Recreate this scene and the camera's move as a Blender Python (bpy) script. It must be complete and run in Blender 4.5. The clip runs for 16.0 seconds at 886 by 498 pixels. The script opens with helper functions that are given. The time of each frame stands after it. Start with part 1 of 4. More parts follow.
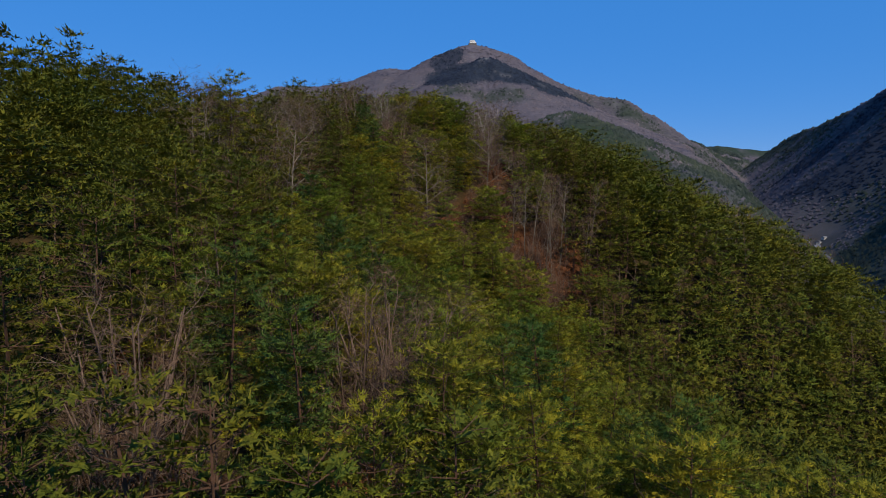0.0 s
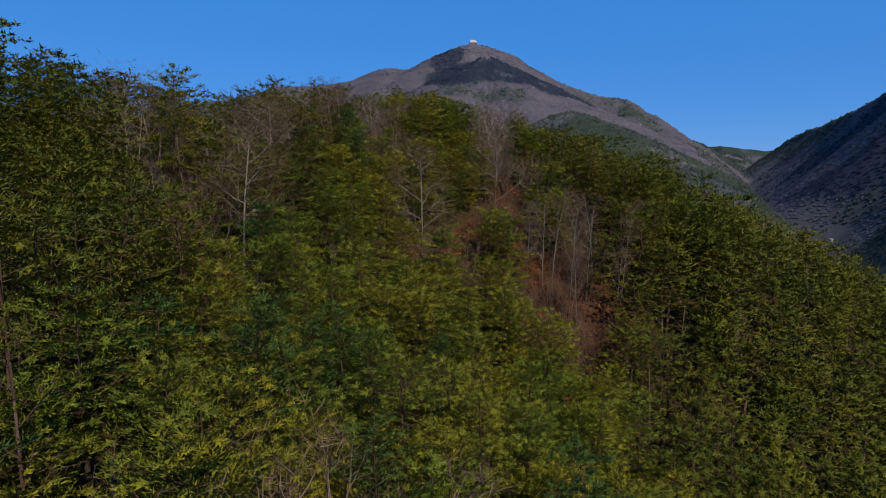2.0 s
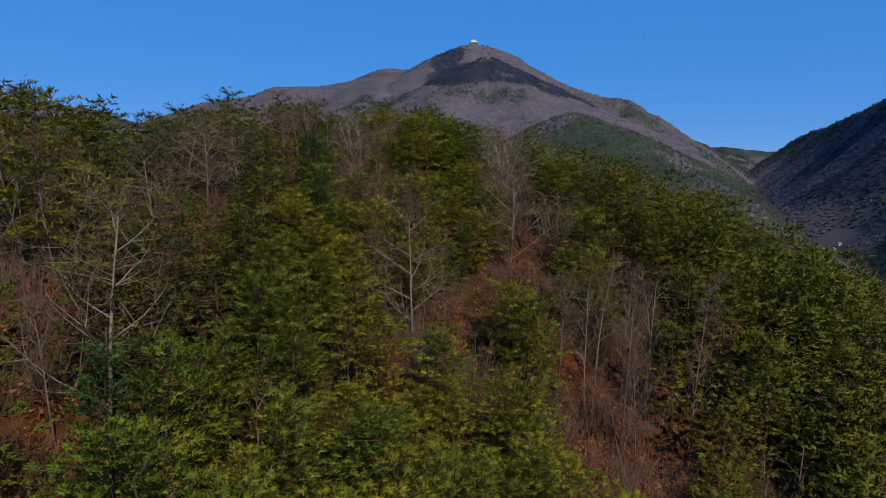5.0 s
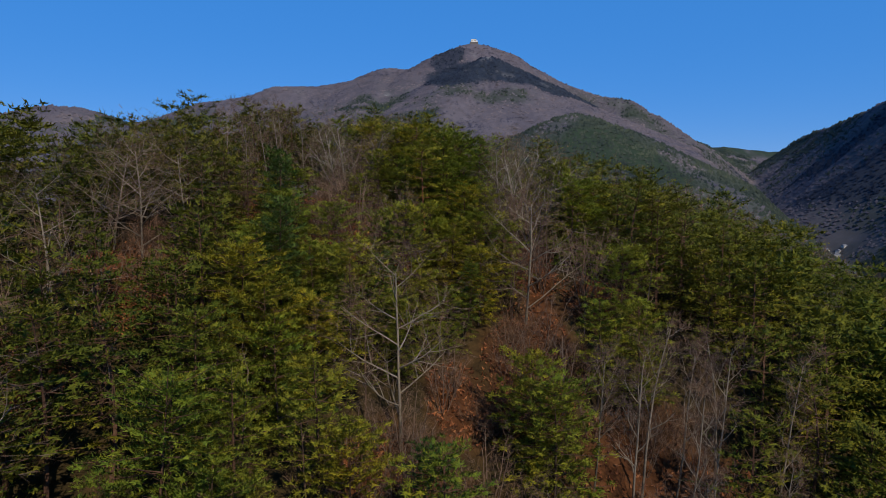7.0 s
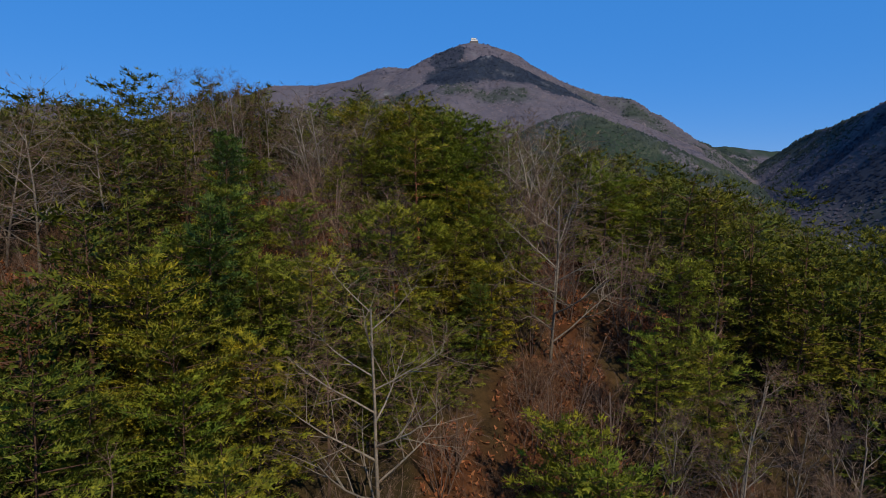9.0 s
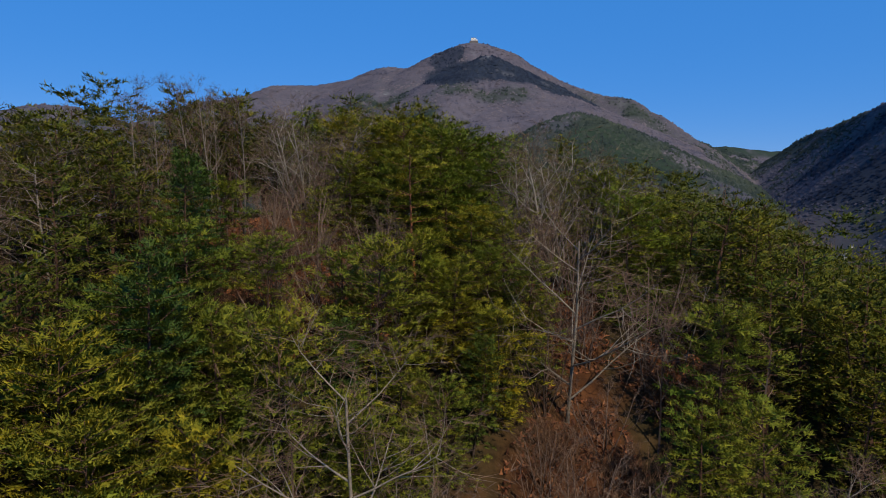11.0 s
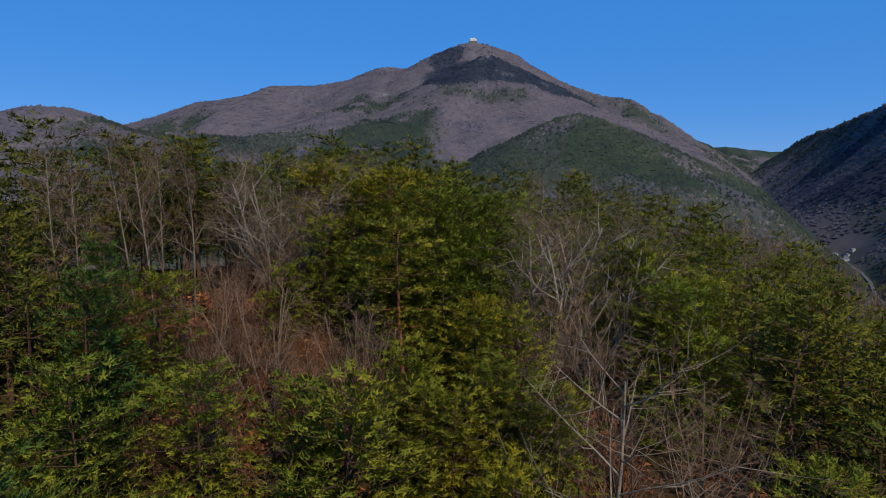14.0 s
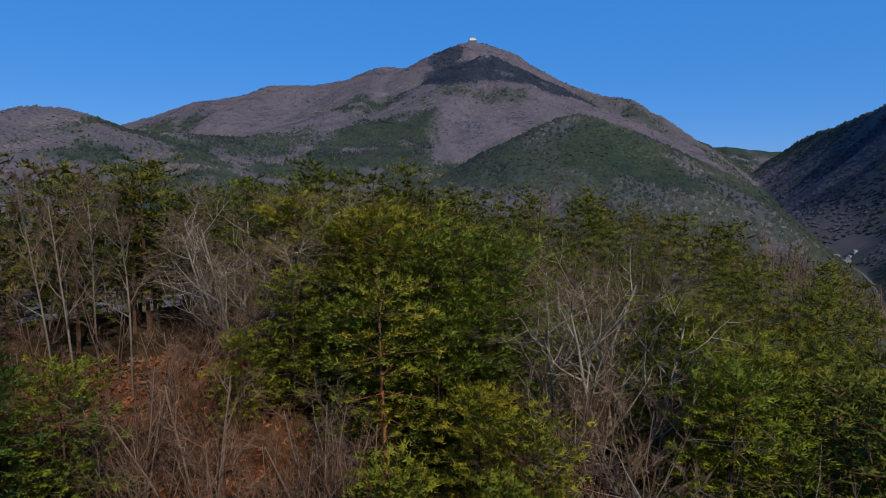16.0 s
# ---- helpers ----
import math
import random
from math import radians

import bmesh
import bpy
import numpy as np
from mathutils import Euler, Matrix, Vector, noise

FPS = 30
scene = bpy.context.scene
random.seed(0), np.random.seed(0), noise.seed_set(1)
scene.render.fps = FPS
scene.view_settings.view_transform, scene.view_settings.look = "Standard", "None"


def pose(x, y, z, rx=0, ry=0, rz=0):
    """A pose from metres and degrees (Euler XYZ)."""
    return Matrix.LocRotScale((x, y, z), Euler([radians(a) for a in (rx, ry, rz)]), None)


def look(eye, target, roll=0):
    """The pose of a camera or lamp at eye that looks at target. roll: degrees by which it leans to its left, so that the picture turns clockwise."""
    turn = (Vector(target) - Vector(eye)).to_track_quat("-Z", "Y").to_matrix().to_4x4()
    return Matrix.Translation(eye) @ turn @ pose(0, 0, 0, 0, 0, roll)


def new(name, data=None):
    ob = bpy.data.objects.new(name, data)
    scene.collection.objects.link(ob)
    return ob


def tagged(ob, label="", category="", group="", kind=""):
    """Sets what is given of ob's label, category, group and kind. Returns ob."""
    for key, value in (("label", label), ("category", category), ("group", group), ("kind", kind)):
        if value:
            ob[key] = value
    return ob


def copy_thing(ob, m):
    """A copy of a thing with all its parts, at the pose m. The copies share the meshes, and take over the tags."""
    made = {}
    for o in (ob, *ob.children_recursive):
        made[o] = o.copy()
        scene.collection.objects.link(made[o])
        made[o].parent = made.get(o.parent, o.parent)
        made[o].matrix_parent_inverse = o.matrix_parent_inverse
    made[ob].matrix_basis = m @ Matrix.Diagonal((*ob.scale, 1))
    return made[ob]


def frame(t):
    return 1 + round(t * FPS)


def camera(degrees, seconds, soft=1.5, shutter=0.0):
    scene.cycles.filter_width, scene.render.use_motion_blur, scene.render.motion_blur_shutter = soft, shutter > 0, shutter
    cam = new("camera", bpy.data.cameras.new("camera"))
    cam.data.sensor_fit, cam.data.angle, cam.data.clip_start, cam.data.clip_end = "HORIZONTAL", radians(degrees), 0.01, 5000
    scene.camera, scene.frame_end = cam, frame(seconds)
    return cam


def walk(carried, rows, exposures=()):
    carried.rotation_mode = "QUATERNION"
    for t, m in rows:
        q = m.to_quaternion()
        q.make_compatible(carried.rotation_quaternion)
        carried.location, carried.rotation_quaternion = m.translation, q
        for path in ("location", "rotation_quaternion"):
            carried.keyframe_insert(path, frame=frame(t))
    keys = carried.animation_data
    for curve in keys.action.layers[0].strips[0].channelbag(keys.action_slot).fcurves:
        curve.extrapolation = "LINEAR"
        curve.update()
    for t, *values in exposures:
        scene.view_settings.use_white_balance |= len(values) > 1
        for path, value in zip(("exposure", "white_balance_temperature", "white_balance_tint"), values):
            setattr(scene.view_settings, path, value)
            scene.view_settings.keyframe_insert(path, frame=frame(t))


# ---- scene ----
cam = camera(72.7, 16.0, soft=1.0)
PATH = [
    (0, 0.451, 1.661, 30.221, -4.96, 0.03),
    (0.5, 0.494, 5.057, 30.631, -4.96, 0.04),
    (1, 0.534, 8.567, 31.126, -4.96, 0.05),
    (1.5, 0.569, 11.958, 31.753, -4.97, 0.06),
    (2, 0.602, 15.048, 32.532, -4.97, 0.07),
    (2.5, 0.631, 18.033, 33.578, -4.97, 0.08),
    (3, 0.658, 21.039, 34.552, -4.98, 0.08),
    (3.5, 0.682, 24.152, 34.815, -4.98, 0.09),
    (4, 0.704, 27.296, 35.285, -4.99, 0.09),
    (4.5, 0.724, 30.181, 36.124, -4.99, 0.10),
    (5, 0.742, 32.519, 37.257, -4.99, 0.10),
    (5.2, 0.749, 33.425, 37.766, -5.00, 0.10),
    (7.3, 0.809, 44.660, 39.641, -5.02, 0.11),
    (7.5, 0.814, 45.641, 39.742, -5.02, 0.10),
    (8, 0.827, 48.019, 39.648, -5.03, 0.10),
    (8.5, 0.839, 50.374, 39.558, -5.03, 0.10),
    (9, 0.852, 52.693, 39.429, -5.04, 0.10),
    (9.2, 0.857, 53.445, 39.412, -5.04, 0.09),
    (11.3, 0.920, 58.066, 41.043, -5.07, 0.07),
    (11.5, 0.927, 58.526, 41.198, -5.07, 0.06),
    (12, 0.946, 59.662, 41.959, -5.08, 0.05),
    (12.5, 0.967, 60.781, 42.746, -5.09, 0.04),
    (13, 0.990, 61.901, 43.393, -5.10, 0.03),
    (13.5, 1.016, 63.172, 43.901, -5.10, 0.02),
    (14, 1.044, 64.574, 44.428, -5.11, 0.01),
    (14.5, 1.075, 66.017, 44.879, -5.12, -0.00),
    (15, 1.109, 67.443, 45.391, -5.13, -0.02),
    (15.5, 1.147, 68.876, 45.876, -5.14, -0.03),
    (16, 1.188, 70.340, 46.328, -5.15, -0.05),
]
walk(cam, [(t, pose(x, y, z, 90 + tilt, 0, turn)) for t, x, y, z, tilt, turn in PATH], exposures=[(0, 0.0), (16, 0.0)])

# ---- world, sun ----
SUN_TO = Vector((0.34, -0.66, 0.67)).normalized()
elev = math.asin(SUN_TO.z)
world = bpy.data.worlds.new("sky")
scene.world = world
world.use_nodes = True
wn = world.node_tree
wn.nodes.clear()
sky = wn.nodes.new("ShaderNodeTexSky")
sky.sky_type = "NISHITA"
sky.sun_disc = False
sky.sun_elevation = elev
sky.sun_rotation = math.atan2(SUN_TO.x, SUN_TO.y)
sky.altitude = 600
sky.air_density, sky.dust_density, sky.ozone_density = 1.0, 0.0, 2.5
grade = wn.nodes.new("ShaderNodeHueSaturation")
grade.inputs["Saturation"].default_value = 1.42
back = wn.nodes.new("ShaderNodeBackground")
back.inputs["Strength"].default_value = 0.10
wout = wn.nodes.new("ShaderNodeOutputWorld")
wn.links.new(sky.outputs[0], grade.inputs["Color"])
tone = wn.nodes.new("ShaderNodeMix")
tone.data_type, tone.blend_type = "RGBA", "MULTIPLY"
tone.inputs[0].default_value = 1.0
tone.inputs[7].default_value = (1.0, 0.96, 1.18, 1)
wn.links.new(grade.outputs[0], tone.inputs[6])
haze = wn.nodes.new("ShaderNodeMix")
haze.data_type = "RGBA"
haze.inputs[0].default_value = 0.74
haze.inputs[7].default_value = (0.52, 2.55, 7.2, 1)
wn.links.new(tone.outputs[2], haze.inputs[6])
wn.links.new(haze.outputs[2], back.inputs["Color"])
wn.links.new(back.outputs[0], wout.inputs["Surface"])

lamp = bpy.data.lights.new("sun", "SUN")
lamp.energy, lamp.angle, lamp.color = 4.4, radians(0.6), (1.0, 0.88, 0.72)
sun = new("sun", lamp)
sun.matrix_world = look(SUN_TO * 100, (0, 0, 0))


# ---- materials ----
def material(name, rough=0.9, specular=0.2):
    m = bpy.data.materials.new(name)
    m.use_nodes = True
    b = m.node_tree.nodes["Principled BSDF"]
    b.inputs["Roughness"].default_value = rough
    b.inputs["Specular IOR Level"].default_value = specular
    return m, m.node_tree, b


def noise_node(nt, scale, detail=4.0, rough=0.6):
    co = nt.nodes.new("ShaderNodeNewGeometry")
    n = nt.nodes.new("ShaderNodeTexNoise")
    n.inputs["Scale"].default_value = scale
    n.inputs["Detail"].default_value = detail
    n.inputs["Roughness"].default_value = rough
    nt.links.new(co.outputs["Position"], n.inputs["Vector"])
    return n.outputs["Fac"]


def ramp(nt, source, stops):
    r = nt.nodes.new("ShaderNodeValToRGB")
    el = r.color_ramp.elements
    while len(el) < len(stops):
        el.new(0.5)
    for e, (p, c) in zip(el, stops):
        e.position, e.color = p, (*c, 1)
    nt.links.new(source, r.inputs["Fac"])
    return r.outputs["Color"]


def mixed(nt, fac, a, b, how="MIX"):
    m = nt.nodes.new("ShaderNodeMix")
    m.data_type, m.blend_type = "RGBA", how
    for source, key in ((fac, 0), (a, 6), (b, 7)):
        if isinstance(source, (int, float)):
            m.inputs[key].default_value = source
        elif isinstance(source, tuple):
            m.inputs[key].default_value = (*source, 1)
        else:
            nt.links.new(source, m.inputs[key])
    return m.outputs[2]


def see_through(nt, b, color, share):
    """Light that shines through thin needles."""
    glow = nt.nodes.new("ShaderNodeBsdfTranslucent")
    nt.links.new(color, glow.inputs["Color"])
    both = nt.nodes.new("ShaderNodeMixShader")
    both.inputs[0].default_value = share
    nt.links.new(b.outputs[0], both.inputs[1])
    nt.links.new(glow.outputs[0], both.inputs[2])
    nt.links.new(both.outputs[0], nt.nodes["Material Output"].inputs["Surface"])


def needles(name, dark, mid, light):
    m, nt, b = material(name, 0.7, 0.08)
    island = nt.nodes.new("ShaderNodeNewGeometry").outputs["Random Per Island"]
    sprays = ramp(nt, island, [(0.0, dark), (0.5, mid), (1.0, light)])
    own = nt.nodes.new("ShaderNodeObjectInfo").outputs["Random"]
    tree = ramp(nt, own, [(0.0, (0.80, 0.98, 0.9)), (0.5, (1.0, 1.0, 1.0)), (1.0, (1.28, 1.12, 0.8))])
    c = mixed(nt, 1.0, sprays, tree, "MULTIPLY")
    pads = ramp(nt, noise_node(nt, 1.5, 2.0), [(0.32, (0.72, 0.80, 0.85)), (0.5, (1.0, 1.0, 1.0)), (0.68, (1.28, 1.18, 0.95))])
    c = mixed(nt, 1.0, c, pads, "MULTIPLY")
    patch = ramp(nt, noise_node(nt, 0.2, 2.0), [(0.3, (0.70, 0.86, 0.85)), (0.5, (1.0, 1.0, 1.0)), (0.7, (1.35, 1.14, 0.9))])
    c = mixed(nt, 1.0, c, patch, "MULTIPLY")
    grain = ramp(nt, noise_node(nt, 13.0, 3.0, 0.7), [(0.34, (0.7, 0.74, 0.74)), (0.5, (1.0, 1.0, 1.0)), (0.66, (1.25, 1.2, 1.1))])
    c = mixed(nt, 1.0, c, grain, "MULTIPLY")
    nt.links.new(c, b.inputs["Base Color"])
    bump = nt.nodes.new("ShaderNodeBump")
    bump.inputs["Strength"].default_value, bump.inputs["Distance"].default_value = 0.6, 0.05
    nt.links.new(noise_node(nt, 16.0, 3.0, 0.7), bump.inputs["Height"])
    nt.links.new(bump.outputs[0], b.inputs["Normal"])
    see_through(nt, b, c, 0.21)
    return m


def bark(name, low, high, at=3.0, pale=0.5):
    m, nt, b = material(name, 0.95, 0.1)
    tc = nt.nodes.new("ShaderNodeTexCoord")
    sep = nt.nodes.new("ShaderNodeSeparateXYZ")
    nt.links.new(tc.outputs["Object"], sep.inputs[0])
    mr = nt.nodes.new("ShaderNodeMapRange")
    mr.inputs["From Min"].default_value, mr.inputs["From Max"].default_value = at * 0.5, at * 1.5
    nt.links.new(sep.outputs["Z"], mr.inputs["Value"])
    c = mixed(nt, mr.outputs[0], low, high)
    grain = ramp(nt, noise_node(nt, 9.0, 6.0, 0.7), [(0.3, (pale, pale, pale)), (0.7, (1.2, 1.2, 1.2))])
    c = mixed(nt, 1.0, c, grain, "MULTIPLY")
    nt.links.new(c, b.inputs["Base Color"])
    bump = nt.nodes.new("ShaderNodeBump")
    bump.inputs["Strength"].default_value, bump.inputs["Distance"].default_value = 0.6, 0.03
    nt.links.new(noise_node(nt, 22.0, 5.0), bump.inputs["Height"])
    nt.links.new(bump.outputs[0], b.inputs["Normal"])
    return m


def island_mix(name, stops, scale=0.02, rough=0.95):
    m, nt, b = material(name, rough, 0.1)
    c = ramp(nt, nt.nodes.new("ShaderNodeNewGeometry").outputs["Random Per Island"], stops)
    wide = ramp(nt, noise_node(nt, scale, 6.0, 0.7), [(0.38, (0.55, 0.61, 0.74)), (0.62, (1.32, 1.22, 1.08))])
    nt.links.new(mixed(nt, 1.0, c, wide, "MULTIPLY"), b.inputs["Base Color"])
    return m


def plain(name, color, rough=0.8):
    m, nt, b = material(name, rough, 0.2)
    dirt = ramp(nt, noise_node(nt, 0.6, 6.0), [(0.3, tuple(v * 0.75 for v in color)), (0.7, color)])
    nt.links.new(dirt, b.inputs["Base Color"])
    return m


NEEDLE = needles("pine_needles", (0.126, 0.142, 0.016), (0.164, 0.178, 0.020), (0.214, 0.220, 0.028))
# deeper green needles, also darkened in colour for the dimmer sides
NEEDLE_SHADED = needles("shaded_pine_needles", (0.066, 0.083, 0.014), (0.085, 0.104, 0.017), (0.114, 0.130, 0.022))
NEEDLE_BLUE = needles("dark_needles", (0.048, 0.084, 0.018), (0.066, 0.108, 0.022), (0.090, 0.132, 0.030))
PINE_BARK = bark("pine_bark", (0.065, 0.045, 0.034), (0.095, 0.052, 0.033), 3.5)
BROWN_BARK = bark("brown_bark", (0.125, 0.08, 0.056), (0.19, 0.128, 0.09), 2.0)
RED_BARK = bark("red_bark", (0.38, 0.135, 0.055), (0.15, 0.075, 0.045), 3.6)
GREY_BARK = bark("grey_bark", (0.17, 0.138, 0.10), (0.25, 0.205, 0.15), 3.0)
PALE_BARK = bark("pale_bark", (0.13, 0.106, 0.08), (0.22, 0.18, 0.135), 3.0)
LIMB_BARK = bark("light_limb_bark", (0.19, 0.162, 0.125), (0.30, 0.257, 0.198), 2.5)
PALE_TWIG = island_mix("pale_twigs", [(0.0, (0.085, 0.062, 0.043)), (0.6, (0.125, 0.093, 0.065)), (1.0, (0.18, 0.14, 0.10))], 0.2)
TWIG = island_mix("twigs", [(0.0, (0.075, 0.045, 0.03)), (0.6, (0.12, 0.08, 0.055)), (1.0, (0.20, 0.14, 0.095))], 0.2)
BRUSH = island_mix("brush_stems", [(0.0, (0.062, 0.034, 0.021)), (0.5, (0.115, 0.066, 0.038)), (1.0, (0.18, 0.11, 0.064))], 0.2)
DRY_LEAF = island_mix("dry_leaves", [(0.0, (0.09, 0.035, 0.018)), (0.5, (0.18, 0.066, 0.028)), (1.0, (0.28, 0.125, 0.055))], 0.3)
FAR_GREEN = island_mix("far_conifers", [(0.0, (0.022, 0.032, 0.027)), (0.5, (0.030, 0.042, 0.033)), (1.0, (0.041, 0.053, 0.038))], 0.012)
# shade and haze are put into this dark blue tree colour
FAR_SHADE = island_mix("far_shaded_trees", [(0.0, (0.015, 0.021, 0.034)), (0.5, (0.020, 0.028, 0.044)), (1.0, (0.028, 0.037, 0.054))], 0.012)
# distance haze is put into this colour: purple-grey, not brown
FAR_BARE_HAZE = island_mix("hazy_far_bare_trees", [(0.0, (0.080, 0.072, 0.086)), (0.5, (0.095, 0.086, 0.101)), (1.0, (0.113, 0.102, 0.116))], 0.012)


def ground_material():
    m, nt, b = material("forest_floor", 1.0, 0.05)
    cover = nt.nodes.new("ShaderNodeAttribute")
    cover.attribute_name = "cover"
    sep = nt.nodes.new("ShaderNodeSeparateColor")
    nt.links.new(cover.outputs["Color"], sep.inputs[0])
    litter = ramp(nt, noise_node(nt, 0.9, 8.0, 0.75), [(0.3, (0.026, 0.013, 0.007)), (0.5, (0.068, 0.027, 0.011)), (0.72, (0.125, 0.052, 0.021))])
    duff = ramp(nt, noise_node(nt, 0.9, 8.0, 0.75), [(0.3, (0.016, 0.012, 0.006)), (0.5, (0.036, 0.026, 0.011)), (0.72, (0.072, 0.045, 0.018))])
    litter = mixed(nt, sep.outputs[0], duff, litter)
    # bare far slopes carry the same haze blue in their colour
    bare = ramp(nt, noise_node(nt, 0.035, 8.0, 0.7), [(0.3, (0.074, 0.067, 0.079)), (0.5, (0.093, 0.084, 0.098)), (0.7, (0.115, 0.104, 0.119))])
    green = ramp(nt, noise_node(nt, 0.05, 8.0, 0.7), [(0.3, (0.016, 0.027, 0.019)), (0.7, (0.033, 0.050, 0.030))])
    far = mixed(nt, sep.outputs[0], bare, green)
    # ground colour of the shaded patches, dark blue like the trees on them
    shaded = ramp(nt, noise_node(nt, 0.09, 8.0, 0.7), [(0.3, (0.014, 0.020, 0.033)), (0.7, (0.026, 0.035, 0.052))])
    far = mixed(nt, cover.outputs["Alpha"], far, shaded)
    c = mixed(nt, sep.outputs[1], far, litter)
    rock = ramp(nt, noise_node(nt, 0.08, 6.0), [(0.3, (0.09, 0.087, 0.085)), (0.7, (0.19, 0.185, 0.18))])
    c = mixed(nt, sep.outputs[2], c, rock)
    nt.links.new(c, b.inputs["Base Color"])
    bump = nt.nodes.new("ShaderNodeBump")
    bump.inputs["Strength"].default_value, bump.inputs["Distance"].default_value = 0.7, 0.15
    nt.links.new(noise_node(nt, 3.0, 8.0, 0.7), bump.inputs["Height"])
    nt.links.new(bump.outputs[0], b.inputs["Normal"])
    return m


GROUND = ground_material()


WHITE = plain("white_render", (0.80, 0.79, 0.72))
HOUSE_WALL = plain("house_wall", (0.52, 0.51, 0.48))
CONCRETE = plain("concrete", (0.34, 0.33, 0.31))
STONE = plain("dark_stone", (0.13, 0.115, 0.11))
ASPHALT = plain("worn_asphalt", (0.10, 0.10, 0.105))
ROOF = plain("roof_sheet", (0.16, 0.17, 0.20))
PANE = plain("window_pane", (0.05, 0.06, 0.07), 0.15)

# ---- height of the land ----
lattice = np.random.RandomState(7).rand(256, 256)


def value_noise(x, y):
    xi, yi = np.floor(x).astype(int), np.floor(y).astype(int)
    fx, fy = x - xi, y - yi
    fx, fy = fx * fx * (3 - 2 * fx), fy * fy * (3 - 2 * fy)
    a, b = lattice[xi % 256, yi % 256], lattice[(xi + 1) % 256, yi % 256]
    c, d = lattice[xi % 256, (yi + 1) % 256], lattice[(xi + 1) % 256, (yi + 1) % 256]
    return (a * (1 - fx) + b * fx) * (1 - fy) + (c * (1 - fx) + d * fx) * fy


def fbm(x, y, octaves=4):
    total, amp = 0.0, 0.5
    for k in range(octaves):
        total = total + amp * (value_noise(x * 2**k + 17.3 * k, y * 2**k + 5.1 * k) - 0.5)
        amp *= 0.55
    return total * 2


def smooth(a, b, v):
    t = np.clip((v - a) / (b - a), 0, 1)
    return t * t * (3 - 2 * t)


# the spur under the flight: height of the tree tops, a surface of the fourth order
SPUR = {(0, 0): 27.1, (0, 1): 11.31, (0, 2): 8.41, (0, 3): -2.06, (0, 4): -2.21, (1, 0): -9.56, (1, 1): 7.59, (1, 2): 3.05,
        (1, 3): -4.54, (2, 0): 2.43, (2, 1): 0.54, (2, 2): -2.31, (3, 0): 0.99, (3, 1): -0.37, (4, 0): -0.95}
CANOPY = 7.0


def spur(x, y):
    xc, yc = np.clip(x, -28, 36), np.clip(y, 20, 100)
    u, v = xc / 20, (yc - 60) / 30
    top = sum(c * u**i * v**j for (i, j), c in SPUR.items())
    top = top + 0.30 * np.minimum(np.maximum(-28 - x, 0), 25) - 0.25 * np.maximum(-58 - x, 0)
    top = top - 0.55 * np.maximum(x - 36, 0) - 0.42 * np.maximum(20 - y, 0)
    # behind the crest the spur goes on, falling to the right and away
    s, p = (x + 10) * 0.66 + (y - 98) * 0.75, -(x + 10) * 0.75 + (y - 98) * 0.66
    ridge_top = 46.5 - 0.05 * np.maximum(s, 0) - 0.0012 * np.maximum(s - 40, 0) ** 2 + 0.05 * np.minimum(s, 0)
    ridge_top = ridge_top - 0.5 * np.maximum(p - 12, 0) - 0.48 * np.maximum(-p - 4, 0)
    w = smooth(90, 104, y)
    return top * (1 - w) + ridge_top * w - CANOPY


RIDGES = {
    "main": ([(-1500, 1850, 180), (-1074, 1900, 228), (-963, 1950, 264), (-772, 2000, 337), (-635, 2020, 359), (-547, 2030, 393), (-423, 2040, 395),
              (-260, 2040, 416), (-178, 2040, 453), (-123, 2030, 444), (-69, 2030, 456), (-6, 2030, 498), (57, 2025, 523)], 0.64, 0.00015),
    "peak": ([(57, 2025, 523), (94, 2025, 529), (137, 2025, 520), (218, 2025, 494), (297, 2010, 442), (383, 1990, 394), (482, 1960, 355), (566, 1920, 332),
              (630, 1880, 284), (679, 1830, 230), (733, 1800, 190), (738, 1600, 86), (648, 1300, -2)], 0.85, 0.00032),
    "knoll": ([(-36, 1750, 345), (26, 1780, 390), (125, 1800, 434), (183, 1780, 404), (273, 1750, 356), (374, 1650, 274), (430, 1400, 130)], 0.62, 0.0002),
    "rib": ([(-178, 2040, 453), (-200, 1700, 290), (-150, 1300, 160), (-110, 1000, 70), (-60, 800, 10)], 0.42, 0.0002),
    "green": ([(110, 1500, 200), (160, 1150, 140), (184, 910, 153), (229, 900, 136), (270, 860, 100), (305, 800, 65), (325, 740, 36), (337, 680, 8), (360, 560, -40)], 0.62, 0.0004),
    "left": ([(-1300, 700, 120), (-900, 850, 130), (-661, 880, 138), (-600, 900, 153), (-546, 900, 165), (-518, 900, 163), (-496, 910, 152), (-450, 940, 138), (-380, 1200, 150), (-300, 1500, 200)], 0.42, 0.0002),
    "right": ([(700, 350, 200), (745, 650, 235), (785, 950, 240), (818, 1200, 217), (855, 1350, 233), (945, 1600, 212), (992, 1800, 171), (1060, 2050, 150), (1300, 2200, 180)], 0.85, 0.0005),
    "col": ([(800, 2250, 262), (945, 2300, 238), (1091, 2300, 215), (1215, 2300, 203), (1319, 2300, 206), (1900, 2300, 260)], 0.4, 0.0001),
}


VALLEY = [(200, 250, -84), (330, 420, -74), (428, 650, -58), (502, 780, -50), (530, 870, -43), (535, 1000, -14), (570, 1100, 0), (650, 1300, 12), (800, 1600, 68), (930, 2000, 150), (1000, 2300, 205)]


